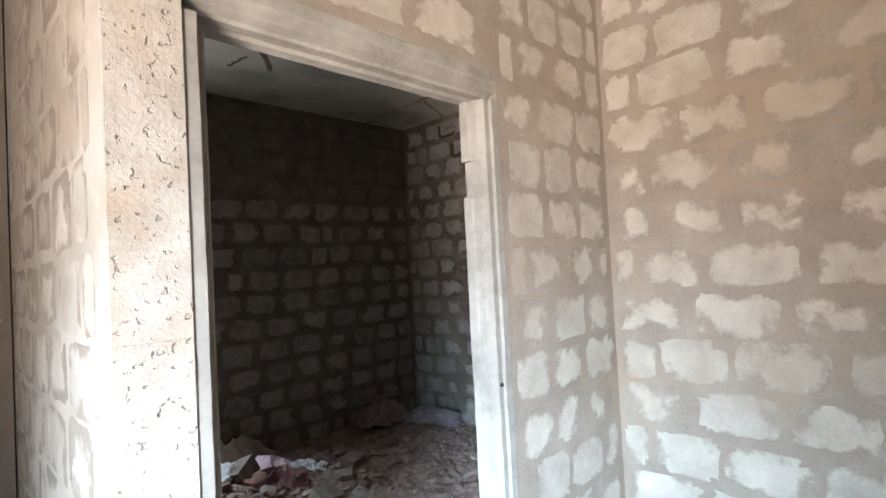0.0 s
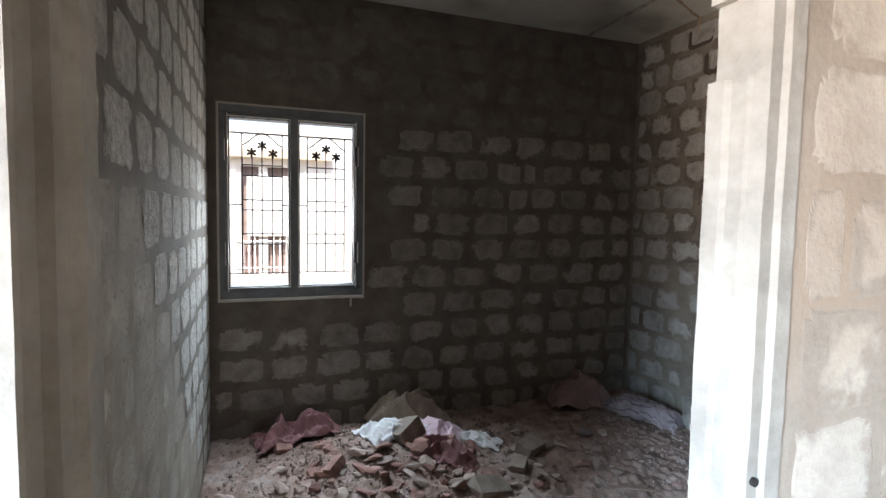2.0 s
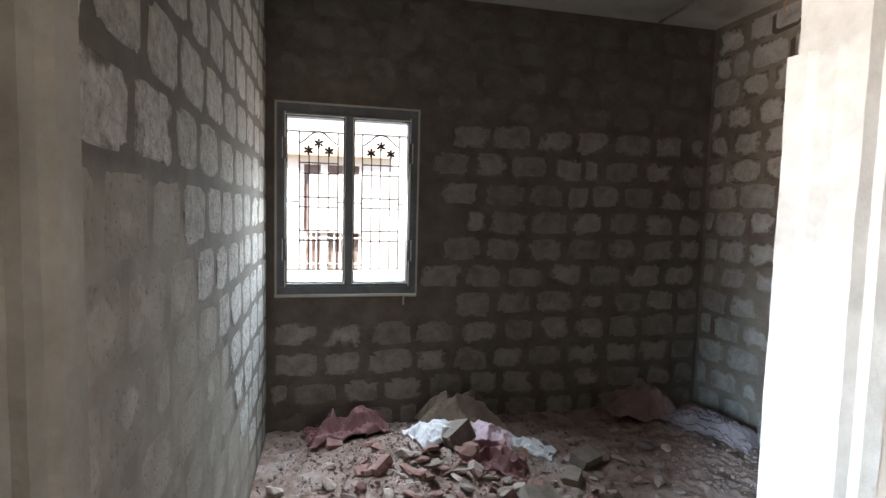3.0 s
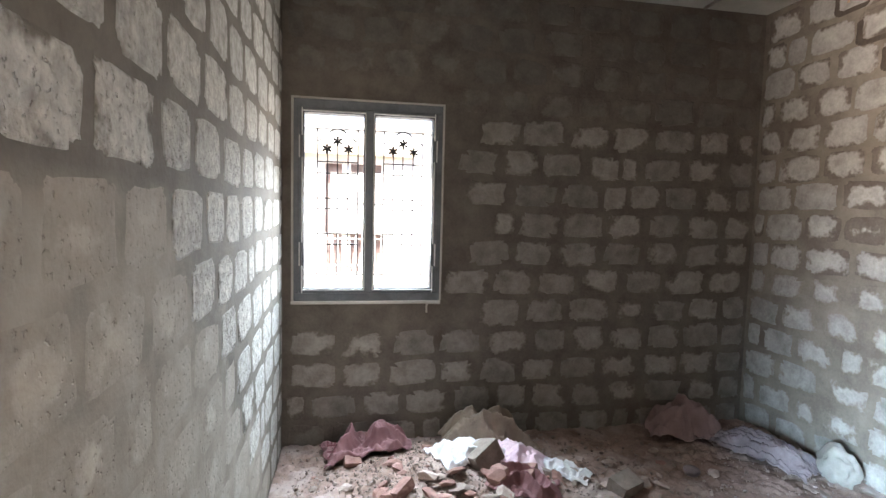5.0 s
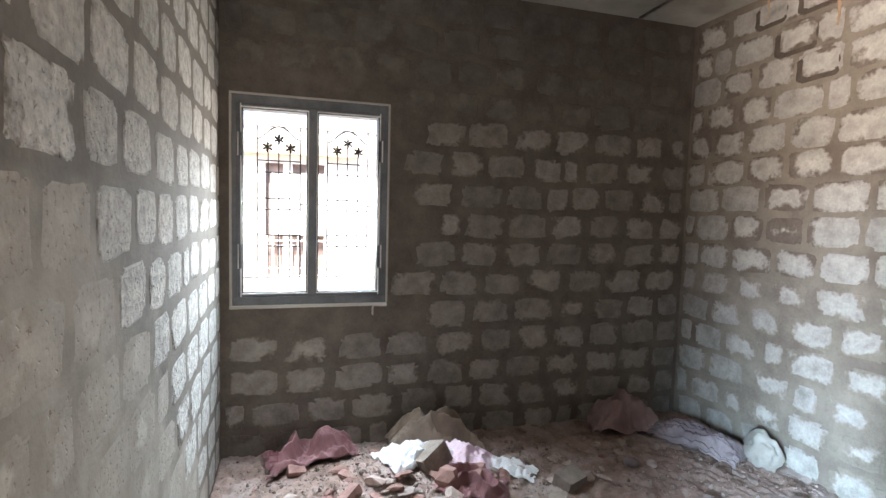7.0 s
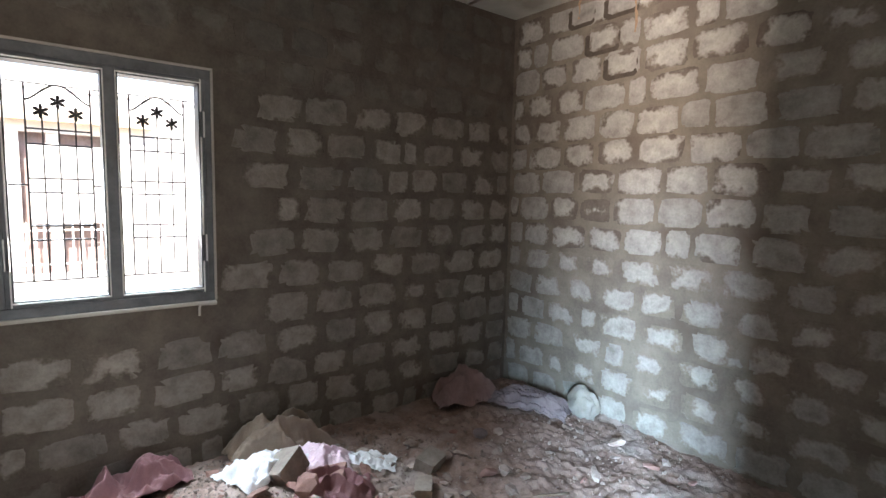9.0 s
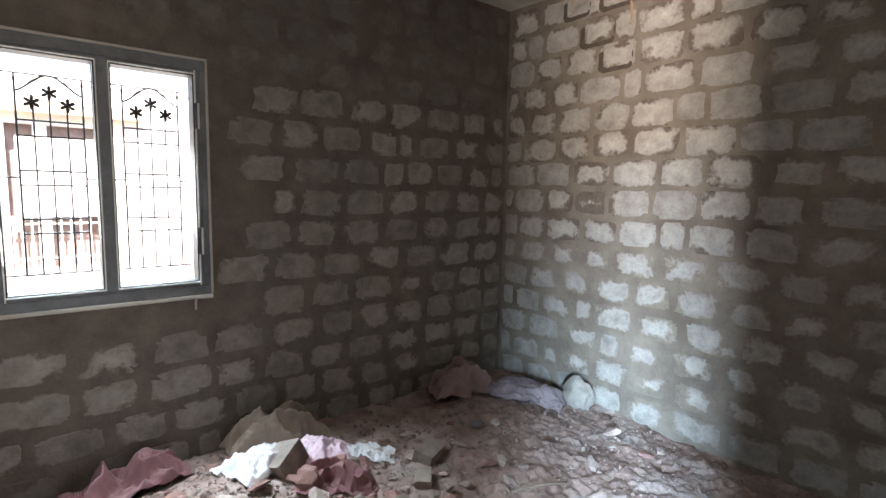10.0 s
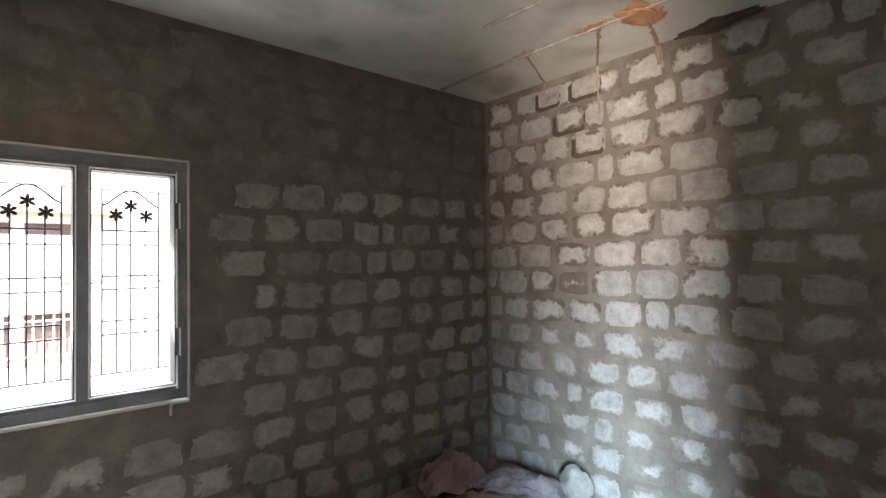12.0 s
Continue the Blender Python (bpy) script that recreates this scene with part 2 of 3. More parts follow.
WHITE_STEEL = material("white_steel", (0.74, 0.73, 0.72), (0.84, 0.83, 0.82), 20, 0.5, 0.05)
SAND = material("sandy_ground", (0.36, 0.27, 0.19), (0.52, 0.41, 0.30), 1.2, 1.0, 0.5)


# ---- mesh helpers ----
def part(name, bm, mat, parent=None, label="", smooth=False):
    me = bpy.data.meshes.new(name)
    bm.to_mesh(me)
    bm.free()
    me.materials.append(mat)
    if smooth:
        for p in me.polygons:
            p.use_smooth = True
    ob = new(name, me)
    if parent is not None:
        ob.parent = parent
    if label:
        tagged(ob, label)
    return ob


def thing(name, label, category, group="", kind="", at=(0, 0, 0)):
    ob = new(name)
    ob.location = at
    return tagged(ob, label, category, group, kind)


def box(bm, x0, x1, y0, y1, z0, z1, bevel=0.0):
    m = Matrix.LocRotScale(((x0 + x1) / 2, (y0 + y1) / 2, (z0 + z1) / 2), None, (x1 - x0, y1 - y0, z1 - z0))
    made = bmesh.ops.create_cube(bm, size=1, matrix=m)["verts"]
    if bevel:
        edges = list({e for v in made for e in v.link_edges})
        bmesh.ops.bevel(bm, geom=edges, offset=bevel, segments=2, affect="EDGES", profile=0.6)
    return bm


def tube(bm, points, r, sides=8):
    """A round bar along points."""
    rings = []
    pts = [Vector(p) for p in points]
    for i, p in enumerate(pts):
        d = (pts[min(i + 1, len(pts) - 1)] - pts[max(i - 1, 0)]).normalized()
        a = d.orthogonal().normalized()
        if rings:
            a = (last - d * last.dot(d)).normalized()
        last = a
        b = d.cross(a)
        rings.append([bm.verts.new(p + r * (a * math.cos(k * math.tau / sides) + b * math.sin(k * math.tau / sides))) for k in range(sides)])
    for p, q in zip(rings, rings[1:]):
        for k in range(sides):
            bm.faces.new((p[k], p[(k + 1) % sides], q[(k + 1) % sides], q[k]))
    bm.faces.new(rings[0][::-1])
    bm.faces.new(rings[-1])
    return bm


def wall(name, mat, *boxes, label="", category="wall"):
    bm = bmesh.new()
    for b in boxes:
        box(bm, *b)
    return tagged(part(name, bm, mat), label, category, kind="structure")


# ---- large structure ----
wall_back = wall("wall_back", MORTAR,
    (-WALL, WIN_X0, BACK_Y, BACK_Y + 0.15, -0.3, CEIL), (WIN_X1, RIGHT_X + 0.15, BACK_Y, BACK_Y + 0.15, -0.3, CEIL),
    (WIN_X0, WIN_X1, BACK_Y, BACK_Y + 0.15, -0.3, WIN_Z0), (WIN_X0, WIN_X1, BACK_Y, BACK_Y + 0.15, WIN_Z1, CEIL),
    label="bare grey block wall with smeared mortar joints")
wall_right = wall("wall_right", MORTAR_RIGHT, (RIGHT_X, RIGHT_X + 0.15, 0.0, BACK_Y, -0.3, CEIL), label="bare concrete block wall with wide mortar joints")
wall_left = wall("wall_left", MORTAR_LEFT, (-0.10, 0.0, 0.0, BACK_Y, -0.3, CEIL), label="bare pitted block wall, mortar smeared low down")
wall_door = wall("wall_door", MORTAR_PALE,
    (DOOR_X1 + 0.004, RIGHT_X, 0.0, WALL, -0.3, CEIL), (0.0, DOOR_X1 + 0.004, 0.0, WALL, DOOR_TOP + 0.004, CEIL),
    label="pale block wall with mortar smeared over it")
wall_side = wall("wall_side", MORTAR_PALE, (SIDE_X, SIDE_X + 0.15, HALL_Y, 0.0, -0.3, CEIL), label="pale block wall of the hall")
# closes the hall out of view; its opening is invented for the fill lamp
wall("wall_south", PLASTER,
    (HALL_X - 0.15, 0.85, HALL_Y - 0.15, HALL_Y, -0.3, CEIL), (1.75, SIDE_X + 0.15, HALL_Y - 0.15, HALL_Y, -0.3, CEIL),
    (0.85, 1.75, HALL_Y - 0.15, HALL_Y, -0.3, 0.95), (0.85, 1.75, HALL_Y - 0.15, HALL_Y, 2.15, CEIL),
    label="unseen plain pale hall wall with an added opening")
wall("wall_west", PLASTER,
    (HALL_X - 0.15, HALL_X, -1.65, BACK_Y + 0.15, -0.3, CEIL), (HALL_X - 0.15, HALL_X, HALL_Y, -2.95, -0.3, CEIL),
    (HALL_X - 0.15, HALL_X, -2.95, -1.65, 2.75, CEIL), label="plain pale hall wall with a tall opening")
wall_north = wall("wall_north", MORTAR_PALE, (HALL_X, -0.112, NORTH_Y, NORTH_Y + 0.15, -0.3, CEIL), label="pale block wall at the hall's end")
floor = wall("floor", DIRT, (HALL_X - 0.15, RIGHT_X + 0.15, HALL_Y - 0.15, BACK_Y + 0.15, -0.34, -0.02), label="rough earth and cement floor", category="floor")
ceiling = wall("ceiling", SLAB, (HALL_X - 0.15, RIGHT_X + 0.15, HALL_Y - 0.15, BACK_Y + 0.15, CEIL, CEIL + 0.14), label="stained grey cast concrete ceiling slab", category="ceiling")
bm = bmesh.new()
bmesh.ops.create_grid(bm, x_segments=2, y_segments=2, size=600, matrix=Matrix.Translation((0, 0, -0.35)))
tagged(part("ground", bm, SAND), "dry sandy ground outside the house", "ground", kind="structure")

# thin render on the outer face of the left wall
bm = bmesh.new()
box(bm, -0.106, -0.1003, 0.0, BACK_Y, 0.0, CEIL)
tagged(part("plaster_coat", bm, PALE_WASH, wall_left), "thin streaky cement wash")
# smooth mortar fill beside the door frame, on the left wall
bm = bmesh.new()
box(bm, -0.0002, 0.006, 0.118, 0.335, 0.0, CEIL, 0.002)
part("mortar_fill", bm, BLOCK_SMEARED, wall_left, "smooth brown mortar fill")

# ---- door frame ----
door_frame = thing("door_frame", "pale cast concrete door frame with stepped rebates", "door frame", kind="structure")


LEFT_JAMB = [(0.0465, -0.006), (0.079, -0.006), (0.083, -0.001), (0.087, 0.034), (0.104, 0.031), (0.107, 0.058), (0.121, 0.066), (0.1235, 0.116), (0.0465, 0.116)]
RIGHT_JAMB = [(1.151, -0.006), (1.118, -0.006), (1.112, 0.004), (1.087, 0.004), (1.080, 0.030), (1.074, 0.036), (1.073, 0.064), (1.064, 0.072), (1.062, 0.104), (1.151, 0.104)]


def extrude_section(bm, pts, z0, z1, steps=40, rough=0.0012, seed=0):
    rings = []
    for i in range(steps + 1):
        z = z0 + (z1 - z0) * i / steps
        ring = []
        for k, (px, py) in enumerate(pts):
            n = noise.noise_vector(Vector((px * 9 + seed, py * 9, z * 7))) * rough * 1.5 + noise.noise_vector(Vector((k * 3.1 + seed, 0, z * 28))) * rough
            ring.append(bm.verts.new((px + n.x, py + n.y, z)))
        rings.append(ring)
    c = len(pts)
    for a, b in zip(rings, rings[1:]):
        for k in range(c):
            bm.faces.new((a[k], a[(k + 1) % c], b[(k + 1) % c], b[k]))
    bm.faces.new(rings[0])
    bm.faces.new(rings[-1][::-1])
    bmesh.ops.recalc_face_normals(bm, faces=bm.faces)
    return bm


bm = extrude_section(bmesh.new(), LEFT_JAMB, 0.0, 2.222, seed=1)
part("jamb", bm, CONCRETE, door_frame)
# the other jamb has a hinge notch in its rebate
pr = RIGHT_JAMB
cut = [(max(px, 1.0815), py) for px, py in pr]
bm = extrude_section(bmesh.new(), pr, 0.0, 1.866, seed=2)
extrude_section(bm, cut, 1.866, 2.0, 6, seed=2)
extrude_section(bm, pr, 2.0, 2.222, 6, seed=2)
part("jamb", bm, CONCRETE, door_frame)
bm = bmesh.new()
head = [(-z, y) for z, y in ((DOOR_TOP, -0.006), (2.290, -0.006), (2.284, 0.004), (2.254, 0.004), (2.246, 0.030), (2.237, 0.036), (2.235, 0.070), (2.225, 0.078), (2.223, 0.116), (DOOR_TOP, 0.116))]
extrude_section(bm, head, 0.0465, 1.151, 30, seed=3)
bm.transform(Matrix(((0, 0, 1, 0), (0, 1, 0, 0), (-1, 0, 0, 0), (0, 0, 0, 1))))
bmesh.ops.recalc_face_normals(bm, faces=bm.faces)
part("head", bm, CONCRETE, door_frame)
for z in (1.178, 0.52):
    bm = bmesh.new()
    bmesh.ops.create_cone(bm, cap_ends=True, segments=12, radius1=0.008, radius2=0.008, depth=0.006, matrix=pose(1.100, 0.001, z, 90))
    part("screw_hole", bm, IRON, door_frame, "dark fixing hole")

# ---- window ----
window = thing("window_1", "grey two-light window frame without shutters, iron grille", "window", kind="structure")
WX = lambda u: WIN_X0 + u
WZ = lambda v: WIN_Z1 - v
FY0, FY1 = BACK_Y - 0.012, BACK_Y + 0.105
W, H = WIN_X1 - WIN_X0, WIN_Z1 - WIN_Z0
bm = bmesh.new()
box(bm, WX(0), WX(W), FY0, FY1, WZ(0.052), WZ(0), 0.004)
box(bm, WX(0), WX(W), FY0, FY1, WZ(H), WZ(H - 0.052), 0.004)
part("window_frame", bm, WIN_PAINT, window)
for x0, x1 in ((0.0, 0.031), (W - 0.031, W)):
    bm = bmesh.new()
    box(bm, WX(x0), WX(x1), FY0, FY1, WZ(H - 0.053), WZ(0.053), 0.004)
    inner0, inner1 = (x1 + 0.0005, x1 + 0.0185) if x0 == 0.0 else (x0 - 0.0185, x0 - 0.0005)
    box(bm, WX(inner0), WX(inner1), FY0 + 0.030, FY1, WZ(H - 0.0705), WZ(0.0705))
    part("stile", bm, WIN_PAINT, window)
# white strips paint the daylight glow along the frame's inner edges
for e0, e1 in ((W / 2 - 0.0312, W / 2 - 0.0255), (W / 2 + 0.0255, W / 2 + 0.0312)):
    part("bead", box(bmesh.new(), WX(e0), WX(e1), FY0 + 0.004, FY0 + 0.026, WZ(H - 0.0765), WZ(0.0765), 0.001), WHITE_PAINT, window, "thin strip painted white as a light-caught edge")
bm = bmesh.new()
box(bm, WX(W / 2 - 0.025), WX(W / 2 + 0.025), FY0 + 0.004, FY1, WZ(H - 0.053), WZ(0.053), 0.005)
part("mullion", bm, WIN_PAINT, window)
# rebate strips, left open where the hinges sit
NOTCHES = ((0.23, 0.375), (0.93, 1.085))
for x0, x1 in ((0.032, 0.049), (W - 0.049, W - 0.032)):
    v = 0.054
    for a, b in (*NOTCHES, (H - 0.054, None)):
        bm = bmesh.new()
        box(bm, WX(x0), WX(x1), FY0 + 0.004, FY0 + 0.0295, WZ(a), WZ(v), 0.003)
        strip = part("rebate_strip", bm, WIN_PAINT, window)
        e0, e1 = (x1 + 0.0005, x1 + 0.0072) if x0 < 0.1 else (x0 - 0.0072, x0 - 0.0005)
        part("bead", box(bmesh.new(), WX(e0), WX(e1), FY0 + 0.002, FY0 + 0.026, WZ(a), WZ(v), 0.001), WHITE_PAINT, strip, "thin strip painted white as a light-caught edge")
        if b is not None:
            e0, e1 = (x0 + 0.0005, x0 + 0.0055) if x0 < 0.1 else (x1 - 0.0055, x1 - 0.0005)
            part("bead", box(bmesh.new(), WX(e0), WX(e1), FY0 + 0.004, FY0 + 0.028, WZ(b), WZ(a), 0.001), WHITE_PAINT, strip, "thin strip painted white as a light-caught edge")
        v = b
for v0, v1 in ((0.053, 0.070), (H - 0.070, H - 0.053)):
    for x0, x1 in ((0.0505, W / 2 - 0.026), (W / 2 + 0.026, W - 0.0505)):
        bm = bmesh.new()
        box(bm, WX(x0), WX(x1), FY0 + 0.006, FY1 - 0.01, WZ(v1), WZ(v0), 0.003)
        strip = part("rebate_strip", bm, WIN_PAINT, window)
        w0 = (v1 + 0.0005, v1 + 0.0062) if v0 < 0.1 else (v0 - 0.0062, v0 - 0.0005)
        part("bead", box(bmesh.new(), WX(x0), WX(x1), FY0 + 0.002, FY0 + 0.026, WZ(w0[1]), WZ(w0[0]), 0.001), WHITE_PAINT, strip, "thin strip painted white as a light-caught edge")
bm = bmesh.new()
box(bm, WX(-0.018), WX(W + 0.008), BACK_Y - 0.022, BACK_Y + 0.02, WZ(H + 0.022), WZ(H + 0.001), 0.006)
part("window_sill", bm, PLASTER, window, "thin mortar ledge")
# edge of mortar round the frame
bm = bmesh.new()
box(bm, WX(-0.016), WX(W + 0.014), BACK_Y - 0.016, BACK_Y + 0.01, WZ(-0.001), WZ(-0.014), 0.004)
box(bm, WX(W + 0.001), WX(W + 0.014), BACK_Y - 0.016, BACK_Y + 0.01, WZ(H), WZ(-0.001), 0.004)
box(bm, WX(-0.016), WX(-0.001), BACK_Y - 0.016, BACK_Y + 0.01, WZ(H), WZ(-0.001), 0.004)
part("mortar_edge", bm, PLASTER, window, "thin raised mortar edge")
bm = bmesh.new()
tube(bm, [(WX(W - 0.09), BACK_Y - 0.02, WZ(H + 0.012)), (WX(W - 0.03), BACK_Y - 0.03, WZ(H + 0.012)), (WX(W + 0.004), BACK_Y - 0.026, WZ(H + 0.014))], 0.012, 8)
tube(bm, [(WX(W - 0.082), BACK_Y - 0.02, WZ(H + 0.01)), (WX(W - 0.088), BACK_Y - 0.018, WZ(H + 0.04)), (WX(W - 0.086), BACK_Y - 0.012, WZ(H + 0.085))], 0.007, 7)
part("mortar_drip", bm, PLASTER, window, "hardened mortar drip")

# dark flat-bar frame of the grille, just behind the white edge strips
for x0, x1 in ((0.0565, W / 2 - 0.0315), (W / 2 + 0.0315, W - 0.0565)):
    for b in ((x0, x0 + 0.007, 0.0765, H - 0.0765), (x1 - 0.007, x1, 0.0765, H - 0.0765), (x0 + 0.0072, x1 - 0.0072, 0.0765, 0.0835), (x0 + 0.0072, x1 - 0.0072, H - 0.0835, H - 0.0765)):
        part("flat_bar", box(bmesh.new(), WX(b[0]), WX(b[1]), FY0 + 0.012, FY1, WZ(b[3]), WZ(b[2])), IRON, window, "dark iron flat bar")

# wrought grille: two alike panels
GY = BACK_Y + 0.125
BAR = 0.0047
for off in (0.0, 0.447):
    grille = part("grille", tube(bmesh.new(), [(WX(off + 0.06), GY, WZ(1.158)), (WX(off + 0.462), GY, WZ(1.158))], BAR), IRON, window, "black iron grille panel")
    tag = lambda b, n="bar": part(n, b, IRON, grille)
    us = (0.142, 0.209, 0.275, 0.346, 0.413)
    for u, v in zip(us, (0.165, 0.30, 0.25, 0.30, 0.165)):
        tag(tube(bmesh.new(), [(WX(off + u), GY, WZ(v)), (WX(off + u), GY, WZ(1.158))], BAR * (1.0 if u in us[::4] else 0.85)))
    for v in (0.388, 0.464, 0.634, 0.705, 0.875, 0.948):
        tag(tube(bmesh.new(), [(WX(off + 0.142), GY - 0.006, WZ(v)), (WX(off + 0.413), GY - 0.006, WZ(v))], BAR))
    tag(tube(bmesh.new(), [(WX(off + 0.07), GY, WZ(0.165)), (WX(off + 0.462), GY, WZ(0.165))], BAR * 0.8))
    for a, b in ((0.06, 0.142), (0.413, 0.455)):
        tag(tube(bmesh.new(), [(WX(off + a), GY, WZ(0.668)), (WX(off + b), GY, WZ(0.668))], BAR))
    arch = []
    for i in range(25):
        s = i / 24
        arch.append((WX(off + 0.142 + 0.271 * s), GY - 0.008, WZ(0.25 - 0.085 * (0.5 - 0.5 * math.cos(s * math.tau)) ** 0.8)))
    tag(tube(bmesh.new(), arch, BAR * 1.1), "arch")
    for u, v in ((0.205, 0.300), (0.276, 0.248), (0.349, 0.302)):
        bm = bmesh.new()
        bmesh.ops.create_cone(bm, cap_ends=True, segments=12, radius1=0.012, radius2=0.012, depth=0.008, matrix=pose(WX(off + u), GY - 0.008, WZ(v), 90))
        for k in range(6):
            a = k * math.tau / 6 + 0.5
            bmesh.ops.create_uvsphere(bm, u_segments=8, v_segments=6, radius=1, matrix=Matrix.Translation((WX(off + u) + 0.022 * math.cos(a), GY - 0.008, WZ(v) + 0.022 * math.sin(a))) @ Euler((0, -a, 0)).to_matrix().to_4x4() @ Matrix.Diagonal((0.015, 0.003, 0.0092, 1)))
        tag(bm, "flower")

# ---- neighbouring house seen through the window ----
house = thing("neighbour_house", "white painted house with brown wooden window", "house")
NY = NEIGHBOUR_Y
NW = (0.07, 0.90, 0.80, 2.20)
bm = bmesh.new()
for b in ((-7, NW[0], NY, NY + 0.2, -0.35, 2.62), (NW[1], 9, NY, NY + 0.2, -0.35, 2.62), (NW[0], NW[1], NY, NY + 0.2, -0.35, NW[2]), (NW[0], NW[1], NY, NY + 0.2, NW[3], 2.62)):
    box(bm, *b)
part("wall", bm, WHITE_PAINT, house)
bm = bmesh.new()
box(bm, -7, 9, NY - 0.02, NY + 4, 2.62, 2.74)
part("roof", bm, WHITE_PAINT, house, "flat white roof slab")
bm = bmesh.new()
box(bm, -0.25, 1.25, NY - 0.10, NY - 0.001, 2.30, 2.42, 0.01)
part("sunshade", bm, BEIGE_PAINT, house, "beige ledge over the window")
nwin = part("window", box(bmesh.new(), NW[0], NW[1], NY + 0.11, NY + 0.15, NW[2], NW[3]), BROWN_WOOD, house, "brown wooden shutters behind a white grille")
for b in ((0.20, 0.86, 1.31, 2.08),):
    part("pane", box(bmesh.new(), b[0], b[1], NY - 0.012, NY + 0.008, b[2], b[3], 0.004), WHITE_PAINT, nwin, "white lit pane")
for x in (NW[0] + 0.03, 0.395, NW[1] - 0.03):
    wide = 0.055 if x == 0.395 else 0.03
    part("frame", box(bmesh.new(), x - wide, x + wide, NY + 0.02, NY + 0.084, NW[2], NW[3], 0.004), WHITE_PAINT, nwin, "white frame post")
for x in (0.15, 0.22, 0.29, 0.52, 0.60, 0.68, 0.76):
    part("rod", tube(bmesh.new(), [(x, NY + 0.01, NW[2]), (x, NY + 0.01, 1.32)], 0.009, 6), WHITE_STEEL, nwin)
for z in (0.90, 1.24):
    part("rod", tube(bmesh.new(), [(NW[0], NY + 0.012, z), (NW[1], NY + 0.012, z)], 0.010, 6), WHITE_STEEL, nwin)

# ---- ceiling fittings ----
conduit = thing("conduit", "grey conduit pipe under the ceiling with mud on it", "pipe")
part("pipe", tube(bmesh.new(), [(2.42, 2.14, CEIL - 0.010), (2.43, 1.95, CEIL - 0.009), (2.44, 1.62, CEIL - 0.010)], 0.010, 10), PVC, conduit, smooth=True)
part("pipe", tube(bmesh.new(), [(2.95, 3.15, CEIL - 0.012), (2.93, 2.3, CEIL - 0.014), (2.94, 1.5, CEIL - 0.013), (2.95, 1.15, CEIL - 0.012)], 0.011, 10), PVC, conduit, smooth=True)

for a, b, wide in (((1.02, 1.75), (1.52, 2.42), 0.020), ((1.27, 2.28), (1.24, 2.52), 0.013), ((0.93, 2.05), (1.08, 2.02), 0.010)):
    a, b = Vector((*a, CEIL - 0.001)), Vector((*b, CEIL - 0.001))
    bm = tube(bmesh.new(), [a.lerp(b, k / 8) + Vector((0.006 * math.sin(k * 2.1), 0.006 * math.cos(k * 1.7), 0)) for k in range(9)], wide, 8)
    bmesh.ops.scale(bm, vec=(1, 1, 0.3), space=Matrix.Translation((0, 0, -CEIL)), verts=bm.verts)
    tagged(part("mortar_streak", bm, M_STREAK, ceiling, smooth=True), "brown hardened mortar streak on the slab")


def blob(name, at, size, mat, label, category, seed, lumps=0.35, parent=None, sub=3):
    bm = bmesh.new()
    bmesh.ops.create_icosphere(bm, subdivisions=sub, radius=1)
    for v in bm.verts:
        n = noise.noise(v.co * 1.3 + Vector((seed * 7.3, seed, 0))) + 0.5 * noise.noise(v.co * 3.1 + Vector((seed, 3, 0)))
        v.co *= 1 + lumps * n
        v.co = Vector((v.co.x * size[0], v.co.y * size[1], v.co.z * size[2]))
    bm.transform(Matrix.Translation(at))
    ob = part(name, bm, mat, parent, smooth=True)
    return tagged(ob, label, category) if category else tagged(ob, label)


# mud runs from the conduit across the slab and down the wall
for pts, wide in (
    ([(2.94, 1.69, CEIL - 0.002), (3.2, 1.86, CEIL - 0.003), (3.494, 2.05, CEIL - 0.006), (3.497, 2.05, 2.96), (3.498, 2.045, 2.80)], 0.014),
    ([(2.93, 2.25, CEIL - 0.002), (3.2, 2.38, CEIL - 0.003), (3.494, 2.52, CEIL - 0.006), (3.497, 2.52, 3.0)], 0.012),
    ([(3.02, 1.46, CEIL - 0.002), (3.25, 1.52, CEIL - 0.003), (3.494, 1.60, CEIL - 0.006), (3.497, 1.60, 3.02)], 0.02),
):
    fine = []
    for p, q in zip(pts, pts[1:]):
        steps = max(2, int((Vector(q) - Vector(p)).length / 0.02))
        fine += [Vector(p).lerp(Vector(q), k / steps) for k in range(steps)]
    bm = tube(bmesh.new(), fine + [Vector(pts[-1])], wide * 0.62, 8)
    for v in bm.verts:
        v.co += noise.noise_vector(v.co * 26) * wide * 0.8 + noise.noise_vector(v.co * 75) * wide * 0.3
    part("mud_run", bm, MUD_PALE, conduit, "dried mud run", smooth=True)
# gap at the wall's top, its darkness drawn as a near-black lump
blob("dark_stain_crust", (3.47, 1.22, CEIL - 0.01), (0.07, 0.21, 0.025), HOLLOW, "dark lump drawn for a gap at the wall's top", "", 4, lumps=0.8, sub=5, parent=conduit)
blob("mud_patch", (3.02, 1.46, CEIL - 0.004), (0.15, 0.11, 0.02), RUST_MUD, "orange mud patch", "", 1, lumps=0.6, sub=5, parent=conduit)
blob("mud_patch", (2.92, 1.72, CEIL - 0.004), (0.045, 0.09, 0.014), MUD_PALE, "brown mud patch", "", 2, lumps=0.8, sub=4, parent=conduit)
blob("mud_patch", (2.93, 2.24, CEIL - 0.004), (0.04, 0.08, 0.012), MUD_PALE, "brown mud patch", "", 3, lumps=0.8, sub=4, parent=conduit)


